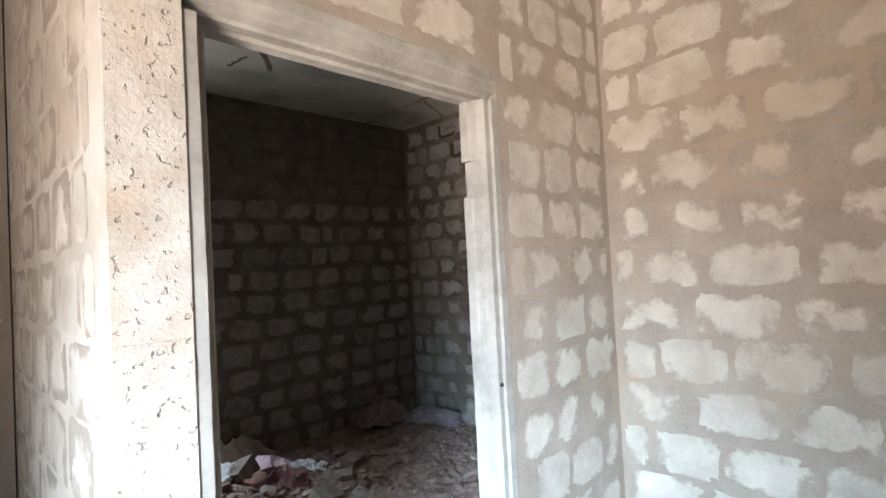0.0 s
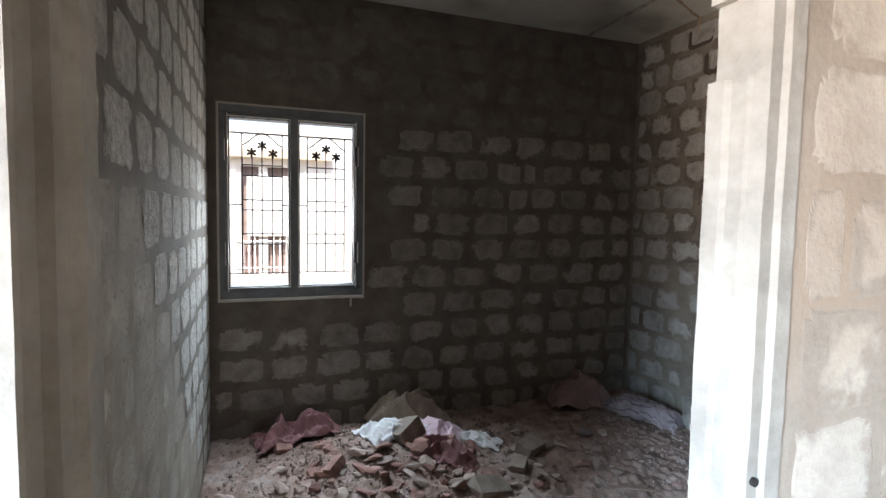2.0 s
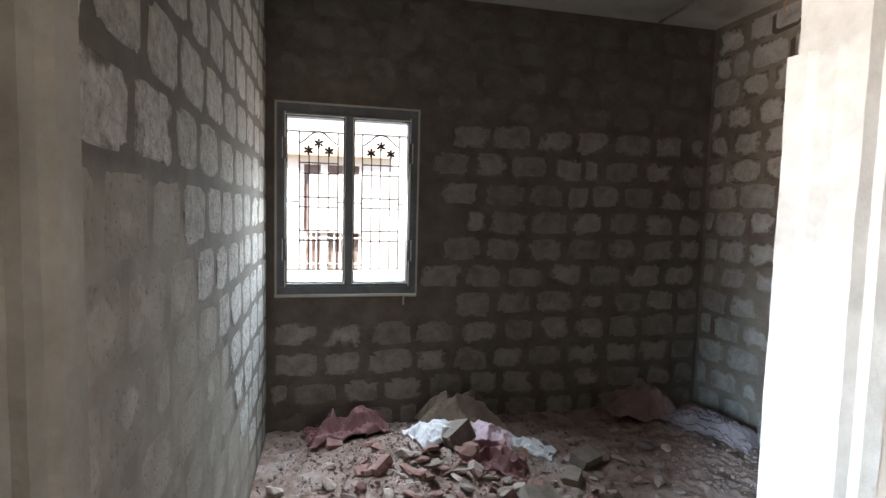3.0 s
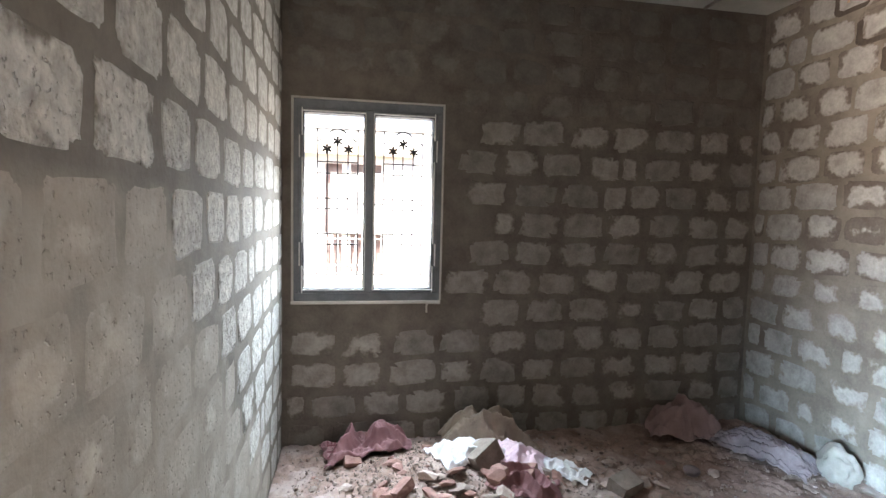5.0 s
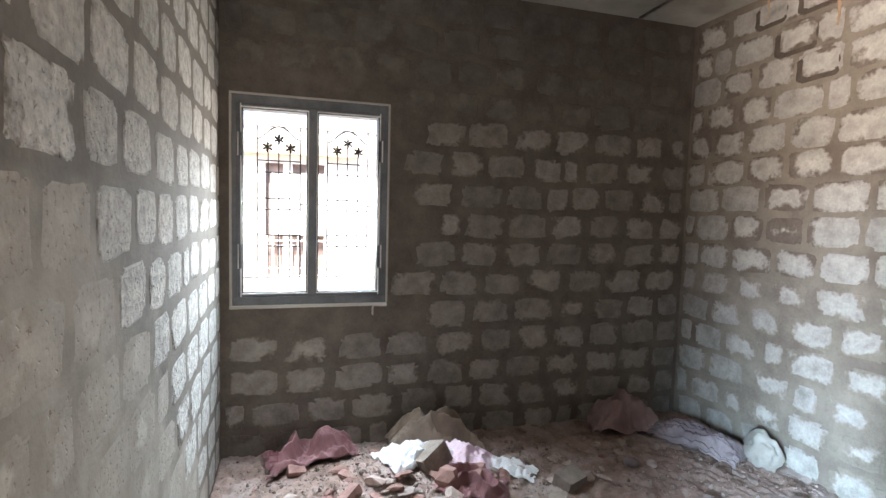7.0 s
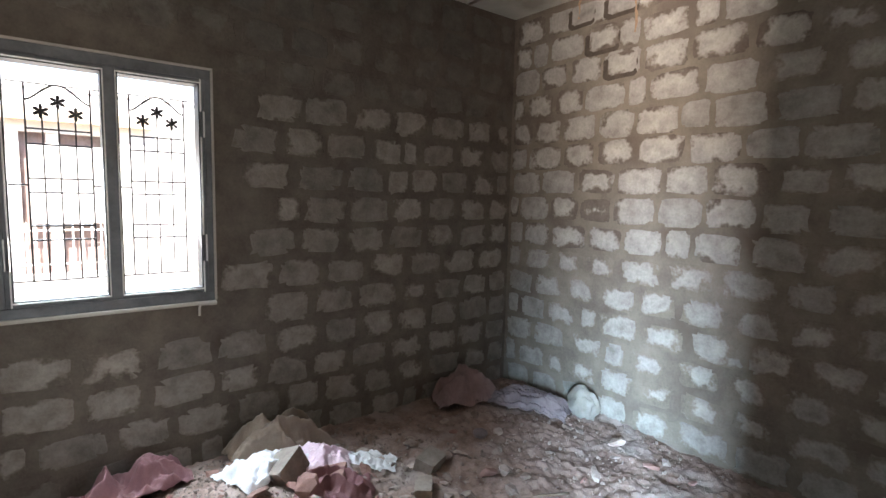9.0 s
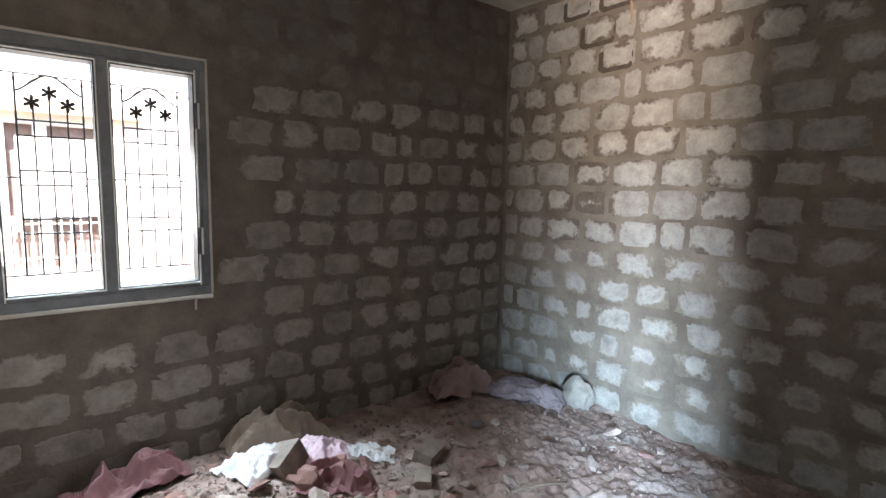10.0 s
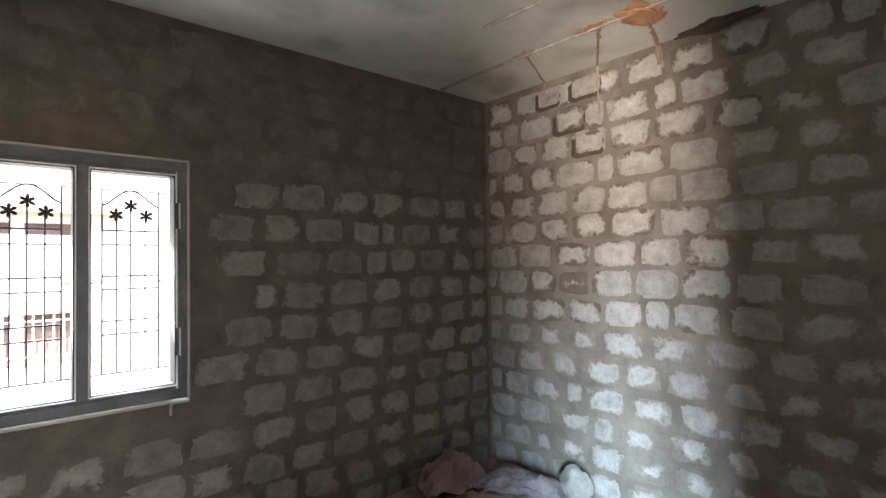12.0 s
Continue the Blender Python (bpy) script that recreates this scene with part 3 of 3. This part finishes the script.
# ---- rubble and sacks ----
def heap_height(x, y):
    a = 0.15 * math.exp(-(((x - 1.0) / 0.62) ** 2 + ((y - 2.5) / 0.42) ** 2))
    b = 0.05 * math.exp(-(((x - 2.3) / 0.9) ** 2 + ((y - 1.9) / 0.8) ** 2)) + 0.05 * math.exp(-(((x - 3.2) / 0.5) ** 2 + ((y - 2.5) / 0.6) ** 2))
    p = Vector((x, y, 0))
    n = 0.022 * noise.noise(p * 3.0) + 0.018 * noise.noise(p * 8.0) + 0.017 * noise.noise(p * 21.0) + 0.011 * noise.noise(p * 47.0)
    return max(0.03 + a + b + n, 0.0)


bm = bmesh.new()
NX, NYC = 270, 240
grid = [[bm.verts.new((x, y, heap_height(x, y))) for x in np.linspace(0.004, RIGHT_X - 0.004, NX)] for y in np.linspace(0.13, BACK_Y - 0.004, NYC)]
for r0, r1 in zip(grid, grid[1:]):
    for k in range(NX - 1):
        bm.faces.new((r0[k], r0[k + 1], r1[k + 1], r1[k]))
tagged(part("earth_heap", bm, DIRT, smooth=True), "uneven dusty earth and rubble over the floor", "rubble", kind="stuff")


def stone_mesh(name, seed, mat, square=0.0):
    rng = random.Random(seed)
    pts = []
    if square < 0.5:
        for k in range(24):
            d = Vector((rng.gauss(0, 1), rng.gauss(0, 1), rng.gauss(0, 1))).normalized()
            pts.append(d * rng.uniform(0.7, 1.05))
    else:
        # a lump that keeps the box it broke from, corners knocked off
        for cx in (-1, 1):
            for cy in (-1, 1):
                for cz in (-1, 1):
                    cut = rng.uniform(0.10, 0.32)
                    base = Vector((cx * rng.uniform(0.72, 0.92), cy * rng.uniform(0.72, 0.92), cz * rng.uniform(0.7, 0.85)))
                    for axis in range(3):
                        q = base.copy()
                        q[axis] *= 1 - cut
                        pts.append(q)
    bm = bmesh.new()
    for p in pts:
        bm.verts.new(p)
    hull = bmesh.ops.convex_hull(bm, input=bm.verts)
    bmesh.ops.delete(bm, geom=[g for g in hull["geom_interior"] if isinstance(g, bmesh.types.BMVert)], context="VERTS")
    me = bpy.data.meshes.new(name)
    bm.to_mesh(me)
    bm.free()
    me.materials.append(mat)
    return me


def rest(ob, x, y, size, turn, sink=0.25):
    ob.matrix_basis = Matrix.LocRotScale((x, y, heap_height(x, y) + size[2] * (0.8 - sink)), Euler(turn), size)
    return ob


STONES = [stone_mesh("stone", 10 + k, STONE) for k in range(8)]
CHUNKS = [stone_mesh("brick_fragment", 40 + k, RED_BRICK, 1.0 if k == 1 else 0.0) for k in range(6)]
SLABS = [stone_mesh("block_fragment", 60 + k, PALE_STONE, 1.0) for k in range(3)]
# the larger pieces: place, half size, mesh, turn
for x, y, s, me, rz, lab, cat in (
    (1.99, 2.28, (0.098, 0.072, 0.062), SLABS[0], 0.35, "pale broken block half buried in earth", "block"),
    (1.80, 2.08, (0.075, 0.055, 0.04), SLABS[1], 0.9, "pale angular lump of block", "block"),
    (1.55, 1.95, (0.12, 0.08, 0.05), SLABS[2], 0.2, "brown dusty block fragment", "block"),
    (1.22, 2.52, (0.115, 0.09, 0.10), SLABS[2], 0.6, "grey wedge of broken block in the heap", "block"),
    (1.26, 2.33, (0.085, 0.075, 0.08), CHUNKS[0], 0.4, "dark reddish lump in the heap", "brick"),
    (1.42, 2.40, (0.10, 0.06, 0.035), CHUNKS[1], 2.4, "reddish broken brick in the rubble", "brick"),
    (0.72, 2.32, (0.075, 0.05, 0.032), CHUNKS[1], 0.7, "reddish broken brick in the rubble", "brick"),
    (0.60, 2.20, (0.05, 0.04, 0.035), CHUNKS[3], 1.2, "reddish broken brick in the rubble", "brick"),
    (0.46, 2.78, (0.06, 0.045, 0.03), CHUNKS[1], 0.2, "reddish broken brick in the rubble", "brick"),
    (1.62, 2.72, (0.06, 0.05, 0.045), STONES[0], 0.5, "brown rounded stone on the earth", "stone"),
    (1.76, 2.68, (0.07, 0.035, 0.025), STONES[1], 2.6, "flat brown stone on the earth", "stone"),
    (2.12, 2.50, (0.05, 0.045, 0.04), STONES[2], 0.5, "brown rounded stone on the earth", "stone"),
    (2.28, 1.95, (0.05, 0.04, 0.035), STONES[3], 1.5, "rounded grey stone on the earth", "stone"),
    (2.20, 1.82, (0.045, 0.05, 0.03), STONES[4], 0.1, "rounded grey stone on the earth", "stone"),
    (2.62, 2.35, (0.04, 0.035, 0.035), STONES[5], 0.8, "rounded grey stone on the earth", "stone"),
):
    tagged(rest(new("broken_block" if cat == "block" else "broken_brick" if cat == "brick" else "stone", me), x, y, s, (0.38 * math.sin(rz * 7), 0.34 * math.cos(rz * 5), rz), 0.45), lab, cat, "rubble pieces")
rng = random.Random(5)
for k in range(290):
    if k % 4:
        x, y = min(max(rng.gauss(1.2, 0.55), 0.12), 2.6), min(max(rng.gauss(2.2, 0.4), 1.0), 2.85)
    else:
        x, y = rng.uniform(0.4, 3.3), rng.uniform(0.9, 2.8)
    s = rng.uniform(0.024, 0.058) if rng.random() < 0.65 else rng.uniform(0.012, 0.026)
    red = rng.random() < (0.42 if x < 1.7 else 0.08)
    me = rng.choice((CHUNKS[0], *CHUNKS[2:]) if red else STONES)
    ob = rest(new("brick_fragment" if red else "stone", me), x, y, (s * rng.uniform(1.0, 1.4), s * rng.uniform(0.6, 1.0), s * rng.uniform(0.28, 0.6)), (rng.uniform(-.5, .5), rng.uniform(-.5, .5), rng.uniform(0, 6.28)))
    tagged(ob, "small reddish brick fragment in the rubble" if red else "small dusty grey-brown stone in the rubble", "brick" if red else "stone", "rubble pieces")

# fine gravel, joined
bm_src = []
for k in range(4):
    bm = bmesh.new()
    bmesh.ops.create_icosphere(bm, subdivisions=1, radius=1)
    r2 = random.Random(k)
    bm_src.append(([v.co * r2.uniform(0.6, 1.1) for v in bm.verts], [[v.index for v in f.verts] for f in bm.faces]))
    bm.free()
verts, faces = [], []
for k in range(9000):
    if k % 2:
        x, y = rng.gauss(1.0, 0.55), rng.gauss(2.4, 0.4)
    else:
        x, y = rng.uniform(0.03, RIGHT_X - 0.03), rng.uniform(0.5, 3.1)
    if not (0.03 < x < RIGHT_X - 0.03 and 0.3 < y < 3.12):
        continue
    s = rng.uniform(0.003, 0.008) if rng.random() < 0.86 else rng.uniform(0.008, 0.020)
    m = Matrix.LocRotScale((x, y, heap_height(x, y) + s * 0.3), Euler((rng.random() * 6, rng.random() * 6, rng.random() * 6)), (s, s * 0.8, s * 0.6))
    base = len(verts)
    vs, fs = bm_src[k % 4]
    verts += [m @ v for v in vs]
    faces += [[base + i for i in f] for f in fs]
me = bpy.data.meshes.new("gravel")
me.from_pydata(verts, [], faces)
me.materials.append(STONE)
tagged(new("gravel", me), "fine stony debris strewn over the earth", "gravel", kind="stuff")
stick = tube(bmesh.new(), [(2.10, 1.71, 0.1), (2.25, 1.65, 0.115), (2.39, 1.58, 0.11)], 0.007, 7)
tagged(part("stick", stick, TAN, smooth=True), "thin pale stick lying on the earth", "stick")
blob("broken_saucer", (2.52, 2.42, heap_height(2.52, 2.42) + 0.02), (0.05, 0.05, 0.03), GREY_SACK, "small dusty round cup half buried", "cup", 6, lumps=0.08)


def cloth(name, at, size, turn, mat, seed, label, ridge=0.5, folds=3.0, category="sack", lift=None, grain=(1.0, 0.8)):
    """A crumpled empty sack or sheet: a ragged-edged sheet thrown into sharp folds, with its own thickness."""
    bm = bmesh.new()
    nx, ny = 110, 80
    rows = []
    so = Vector((seed * 5.7, seed * 2.3, 0))
    c, s = math.cos(turn), math.sin(turn)
    for j in range(ny + 1):
        row = []
        for i in range(nx + 1):
            u, v = 2 * i / nx - 1, 2 * j / ny - 1
            edge = max(abs(u), abs(v))
            p = Vector((u * folds * grain[0], v * folds * grain[1], 0)) + so
            w = noise.noise_vector(p * 0.9) * 0.35
            r1 = 1 - (math.sqrt(noise.noise(p + w) ** 2 + 0.005) - 0.05) * 2.5
            r2 = 1 - (math.sqrt(noise.noise(p * 2.3 + w * 2) ** 2 + 0.008) - 0.06) * 2.3
            dome = max(1 - abs(u) ** 3, 0) * max(1 - abs(v) ** 3, 0)
            h = size[2] * ((1 - ridge) * dome + ridge * (0.91 * max(r1, 0) + 0.09 * max(r2, 0)) * (0.25 + 0.75 * dome))
            rag = 1 + 0.12 * noise.noise(Vector((u * 2.2, v * 2.2, 3)) + so) * edge
            x, y = (u + 0.12 * w.x) * size[0] * rag, (v + 0.12 * w.y) * size[1] * rag
            X, Y = at[0] + c * x - s * y, at[1] + s * x + c * y
            Y = min(Y, BACK_Y - 0.02)
            X = min(X, RIGHT_X - 0.02)
            row.append(bm.verts.new((X, Y, (heap_height(X, Y) if lift is None else lift) + 0.006 + h)))
        rows.append(row)
    for a, b in zip(rows, rows[1:]):
        for i in range(nx):
            bm.faces.new((a[i], a[i + 1], b[i + 1], b[i]))
    skin = bmesh.ops.extrude_face_region(bm, geom=list(bm.faces))
    bmesh.ops.translate(bm, vec=(0, 0, -0.003), verts=[g for g in skin["geom"] if isinstance(g, bmesh.types.BMVert)])
    bmesh.ops.recalc_face_normals(bm, faces=bm.faces)
    return tagged(part(name, bm, mat, smooth=True), label, category, "crumpled sacks")


pink = cloth("sack", (0.55, 2.97), (0.27, 0.17, 0.20), 0.12, PINK, 1, "faded pink woven sack crumpled against the wall", 0.8, 1.5)
cloth("sack", (1.36, 2.97), (0.31, 0.19, 0.28), -0.1, TAN, 2, "tan woven sack standing in a fold against the wall", 0.7, 1.3)
cloth("sheet", (1.17, 2.64), (0.24, 0.16, 0.12), 0.3, WHITE_SHEET, 3, "white plastic sheet crumpled on the rubble", 0.8, 1.5, "sheet")
cloth("sheet", (1.42, 2.60), (0.21, 0.16, 0.10), -0.5, PINK_PALE, 4, "pale pink plastic sheet crumpled on the rubble", 0.8, 1.5, "sheet")
cloth("sheet", (1.72, 2.52), (0.16, 0.10, 0.05), -0.6, WHITE_SHEET, 14, "torn whitish sheet lying over stones", 0.8, 1.9, "sheet")
cloth("sack", (1.40, 2.32), (0.20, 0.12, 0.09), -0.4, PINK, 5, "dusty pink cloth among the rubble", 0.8, 1.5)
cloth("sack", (2.82, 2.95), (0.25, 0.17, 0.30), -0.3, DUSTY_PINK, 8, "dusty pink sack slumped in the corner", 0.75, 1.3)
cloth("sack", (3.12, 2.52), (0.31, 0.15, 0.15), -1.2, GREY_SACK, 7, "greyish woven sack with long folds", 0.95, 2.3, grain=(0.55, 1.6))
blob("plaster_sack", (3.33, 2.20, 0.16), (0.07, 0.12, 0.125), CONCRETE, "pale stiff round sack leaning on the wall", "sack", 9, lumps=0.38, sub=4)
# lettering printed on the pink sack
text = bpy.data.curves.new("printed_letters", "FONT")
text.body, text.size, text.extrude = "ALE", 0.075, 0.0015
letters = new("printed_letters", text)
letters.data.materials.append(INK)
letters.matrix_world = pose(0.36, 2.80, 0.09, 62, 0, 0) @ pose(0, 0, 0, 0, 0, 90)
letters.parent = pink
tagged(letters, "dark printed letters")


# ---- blocks of the walls, one by one ----
def block_mesh(name, seed, mat, smear):
    """The showing face of a block: a ragged outline, a sloping rim and a nearly flat front; 1 x 1 in its plane, depth in metres."""
    rng = random.Random(seed)
    n = 44
    so = Vector((seed * 3.7, seed * 1.9, 0))
    outer, inner = [], []
    chips = [rng.uniform(0, 0.10 + 0.5 * smear) if rng.random() < 0.5 else 0.04 for _ in range(4)]
    bm = bmesh.new()
    for k in range(n):
        a = math.tau * k / n
        c, s = math.cos(a), math.sin(a)
        e = 0.30
        x, y = 0.5 * math.copysign(abs(c) ** e, c), 0.5 * math.copysign(abs(s) ** e, s)
        d = Vector((c, s, 0))
        r = 1 + (0.10 + 0.22 * smear) * noise.noise(d * 1.7 + so) + (0.07 + 0.16 * smear) * noise.noise(d * 5.0 + so) + (0.02 + 0.10 * smear) * noise.noise(d * 11.0 + so) - (0.03 + 0.06 * smear)
        r -= chips[(c > 0) + 2 * (s > 0)] * abs(2 * c * s) ** 3
        outer.append(bm.verts.new((x * r, y * r, -0.001)))
        inner.append(bm.verts.new((x * r * 0.93 + rng.uniform(-.006, .006), y * r * 0.90 + rng.uniform(-.008, .008), 0.0022 + 0.0012 * rng.random())))
    for k in range(n):
        bm.faces.new((outer[k], outer[(k + 1) % n], inner[(k + 1) % n], inner[k]))
    bm.faces.new(inner)
    me = bpy.data.meshes.new(name)
    bm.to_mesh(me)
    bm.free()
    me.materials.append(mat)
    return me


FACES = {(m.name, sm): [block_mesh("block", 100 * i + 7 * j + (50 if sm else 0), m, sm) for j in range(14)]
         for i, m in enumerate((BLOCK, BLOCK_CLEAN, BLOCK_WORN, BLOCK_LEFT, BLOCK_FAINT, BLOCK_SMEARED, BLOCK_PALE)) for sm in (0.1, 0.4)}


def lay(parent, origin, along, normal, length, z0, pitch, courses, choose, seed, skip=None, size=0.33, gap=0.014):
    """Courses of blocks on a wall's face. choose(u, z) gives material and smear."""
    rng = random.Random(seed)
    along, normal = Vector(along), Vector(normal)
    for k in range(courses):
        zc = z0 + pitch * k
        if zc + pitch * 0.42 > CEIL:
            break
        u = -size * (0.5 if k % 2 else 0.02) + rng.uniform(-.04, .04)
        while u < length:
            wide = size * (rng.uniform(0.86, 1.1) if rng.random() > 0.06 else rng.uniform(0.45, 0.65))
            a, b = max(u, 0.012), min(u + wide, length - 0.012)
            u += wide
            if b - a < 0.09 or (skip and skip(a, b, zc)):
                continue
            mat, smear = choose((a + b) / 2, zc)
            loss = 1.0 if mat is BLOCK_PALE else rng.uniform(0.88, 1.0) if smear > 0.3 else rng.uniform(0.95, 1.0)
            me = rng.choice(FACES[(mat.name, smear)])
            flip = rng.choice((1, -1))
            h = (pitch - gap) * rng.uniform(0.93, 1.04) * loss
            w = (b - a - gap) * loss
            ob = new("block", me)
            ob.parent = parent
            sag = 0.012 * noise.noise(Vector((a * 1.6 + seed * 9, zc * 0.9, seed)))
            p = Vector((0, 0, sag)) + Vector(origin) + along * ((a + b) / 2 + rng.uniform(-.006, .006)) + Vector((0, 0, zc + rng.uniform(-.008, .008)))
            m = Matrix((along, Vector((0, 0, 1)), normal)).transposed().to_4x4()
            turn = Euler((0, 0, rng.uniform(-.05, .05) + (math.pi if flip < 0 else 0))).to_matrix().to_4x4()
            ob.matrix_basis = Matrix.Translation(p) @ m @ turn @ Matrix.Diagonal((w, h, 0.3 if mat is BLOCK_PALE else 0.12 if mat is BLOCK_SMEARED else 0.7, 1))


# top courses and the low left corner take darker blocks near the mortar's tone
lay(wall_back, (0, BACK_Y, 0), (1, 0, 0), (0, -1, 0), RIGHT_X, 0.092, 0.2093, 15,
    lambda u, z: (BLOCK_FAINT, 0.4) if z > 2.28 or (u < 0.5 and z < 0.2) else (BLOCK, 0.4), 1,
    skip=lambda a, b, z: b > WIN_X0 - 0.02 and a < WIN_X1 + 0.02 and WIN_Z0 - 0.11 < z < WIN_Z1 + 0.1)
lay(wall_right, (RIGHT_X, BACK_Y, 0), (0, -1, 0), (-1, 0, 0), BACK_Y - WALL, 0.135, 0.2065, 15,
    lambda u, z: (BLOCK_CLEAN, 0.1) if z > 1.3 and u < 2.1 else (BLOCK_WORN, 0.4), 2)
lay(wall_left, (0, 0.335, 0), (0, 1, 0), (1, 0, 0), BACK_Y - 0.335, 0.132, 0.2095, 15,
    lambda u, z: (BLOCK_SMEARED, 0.1) if z < 1.7 and u - (1.7 - z) * 1.2 < 0.38 + 0.12 * math.sin(u * 17 + z * 23) else (BLOCK_LEFT, 0.1), 3, size=0.30, gap=0.024)
lay(wall_door, (DOOR_X1 + 0.012, 0, 0), (1, 0, 0), (0, -1, 0), SIDE_X - DOOR_X1 - 0.02, 0.12, 0.2085, 15, lambda u, z: (BLOCK_PALE, 0.4), 4, size=0.27)
lay(wall_door, (0.06, 0, 0), (1, 0, 0), (0, -1, 0), DOOR_X1 - 0.06, 2.46, 0.2085, 3, lambda u, z: (BLOCK_PALE, 0.4), 14, size=0.34)
lay(wall_side, (SIDE_X, 0, 0), (0, -1, 0), (-1, 0, 0), 3.2, 0.10, 0.2085, 15, lambda u, z: (BLOCK_PALE, 0.4), 5, size=0.34)
lay(wall_left, (-0.1065, NORTH_Y, 0), (0, -1, 0), (-1, 0, 0), NORTH_Y - 0.1, 0.132, 0.2095, 15, lambda u, z: (BLOCK_PALE, 0.4), 6, size=0.32)
lay(wall_north, (-0.12, NORTH_Y, 0), (-1, 0, 0), (0, -1, 0), 1.6, 0.10, 0.2085, 15, lambda u, z: (BLOCK_PALE, 0.4), 7, size=0.34)
# blocks drawn as set back in the upper part of the right wall: dark plates behind them paint the raked joints' shade
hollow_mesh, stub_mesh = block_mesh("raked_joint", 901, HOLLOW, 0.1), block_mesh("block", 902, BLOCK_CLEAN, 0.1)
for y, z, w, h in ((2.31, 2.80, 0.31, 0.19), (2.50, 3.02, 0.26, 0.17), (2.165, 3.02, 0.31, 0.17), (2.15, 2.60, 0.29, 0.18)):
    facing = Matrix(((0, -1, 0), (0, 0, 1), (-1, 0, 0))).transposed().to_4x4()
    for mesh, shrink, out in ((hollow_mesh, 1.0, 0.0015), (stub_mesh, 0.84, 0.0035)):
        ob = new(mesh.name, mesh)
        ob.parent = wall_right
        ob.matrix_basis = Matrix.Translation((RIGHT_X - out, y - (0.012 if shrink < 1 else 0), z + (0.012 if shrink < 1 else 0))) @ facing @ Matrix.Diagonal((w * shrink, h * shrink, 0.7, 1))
# rough ends of the left wall's blocks
for k in range(15):
    z = 0.03 + 0.2095 * k
    if z + 0.205 > CEIL:
        break
    bm = bmesh.new()
    box(bm, -0.108, 0.0455, -0.012, -0.0004, z, z + 0.2092, 0.0006)
    part("block", bm, BLOCK_ROUGH, wall_left)
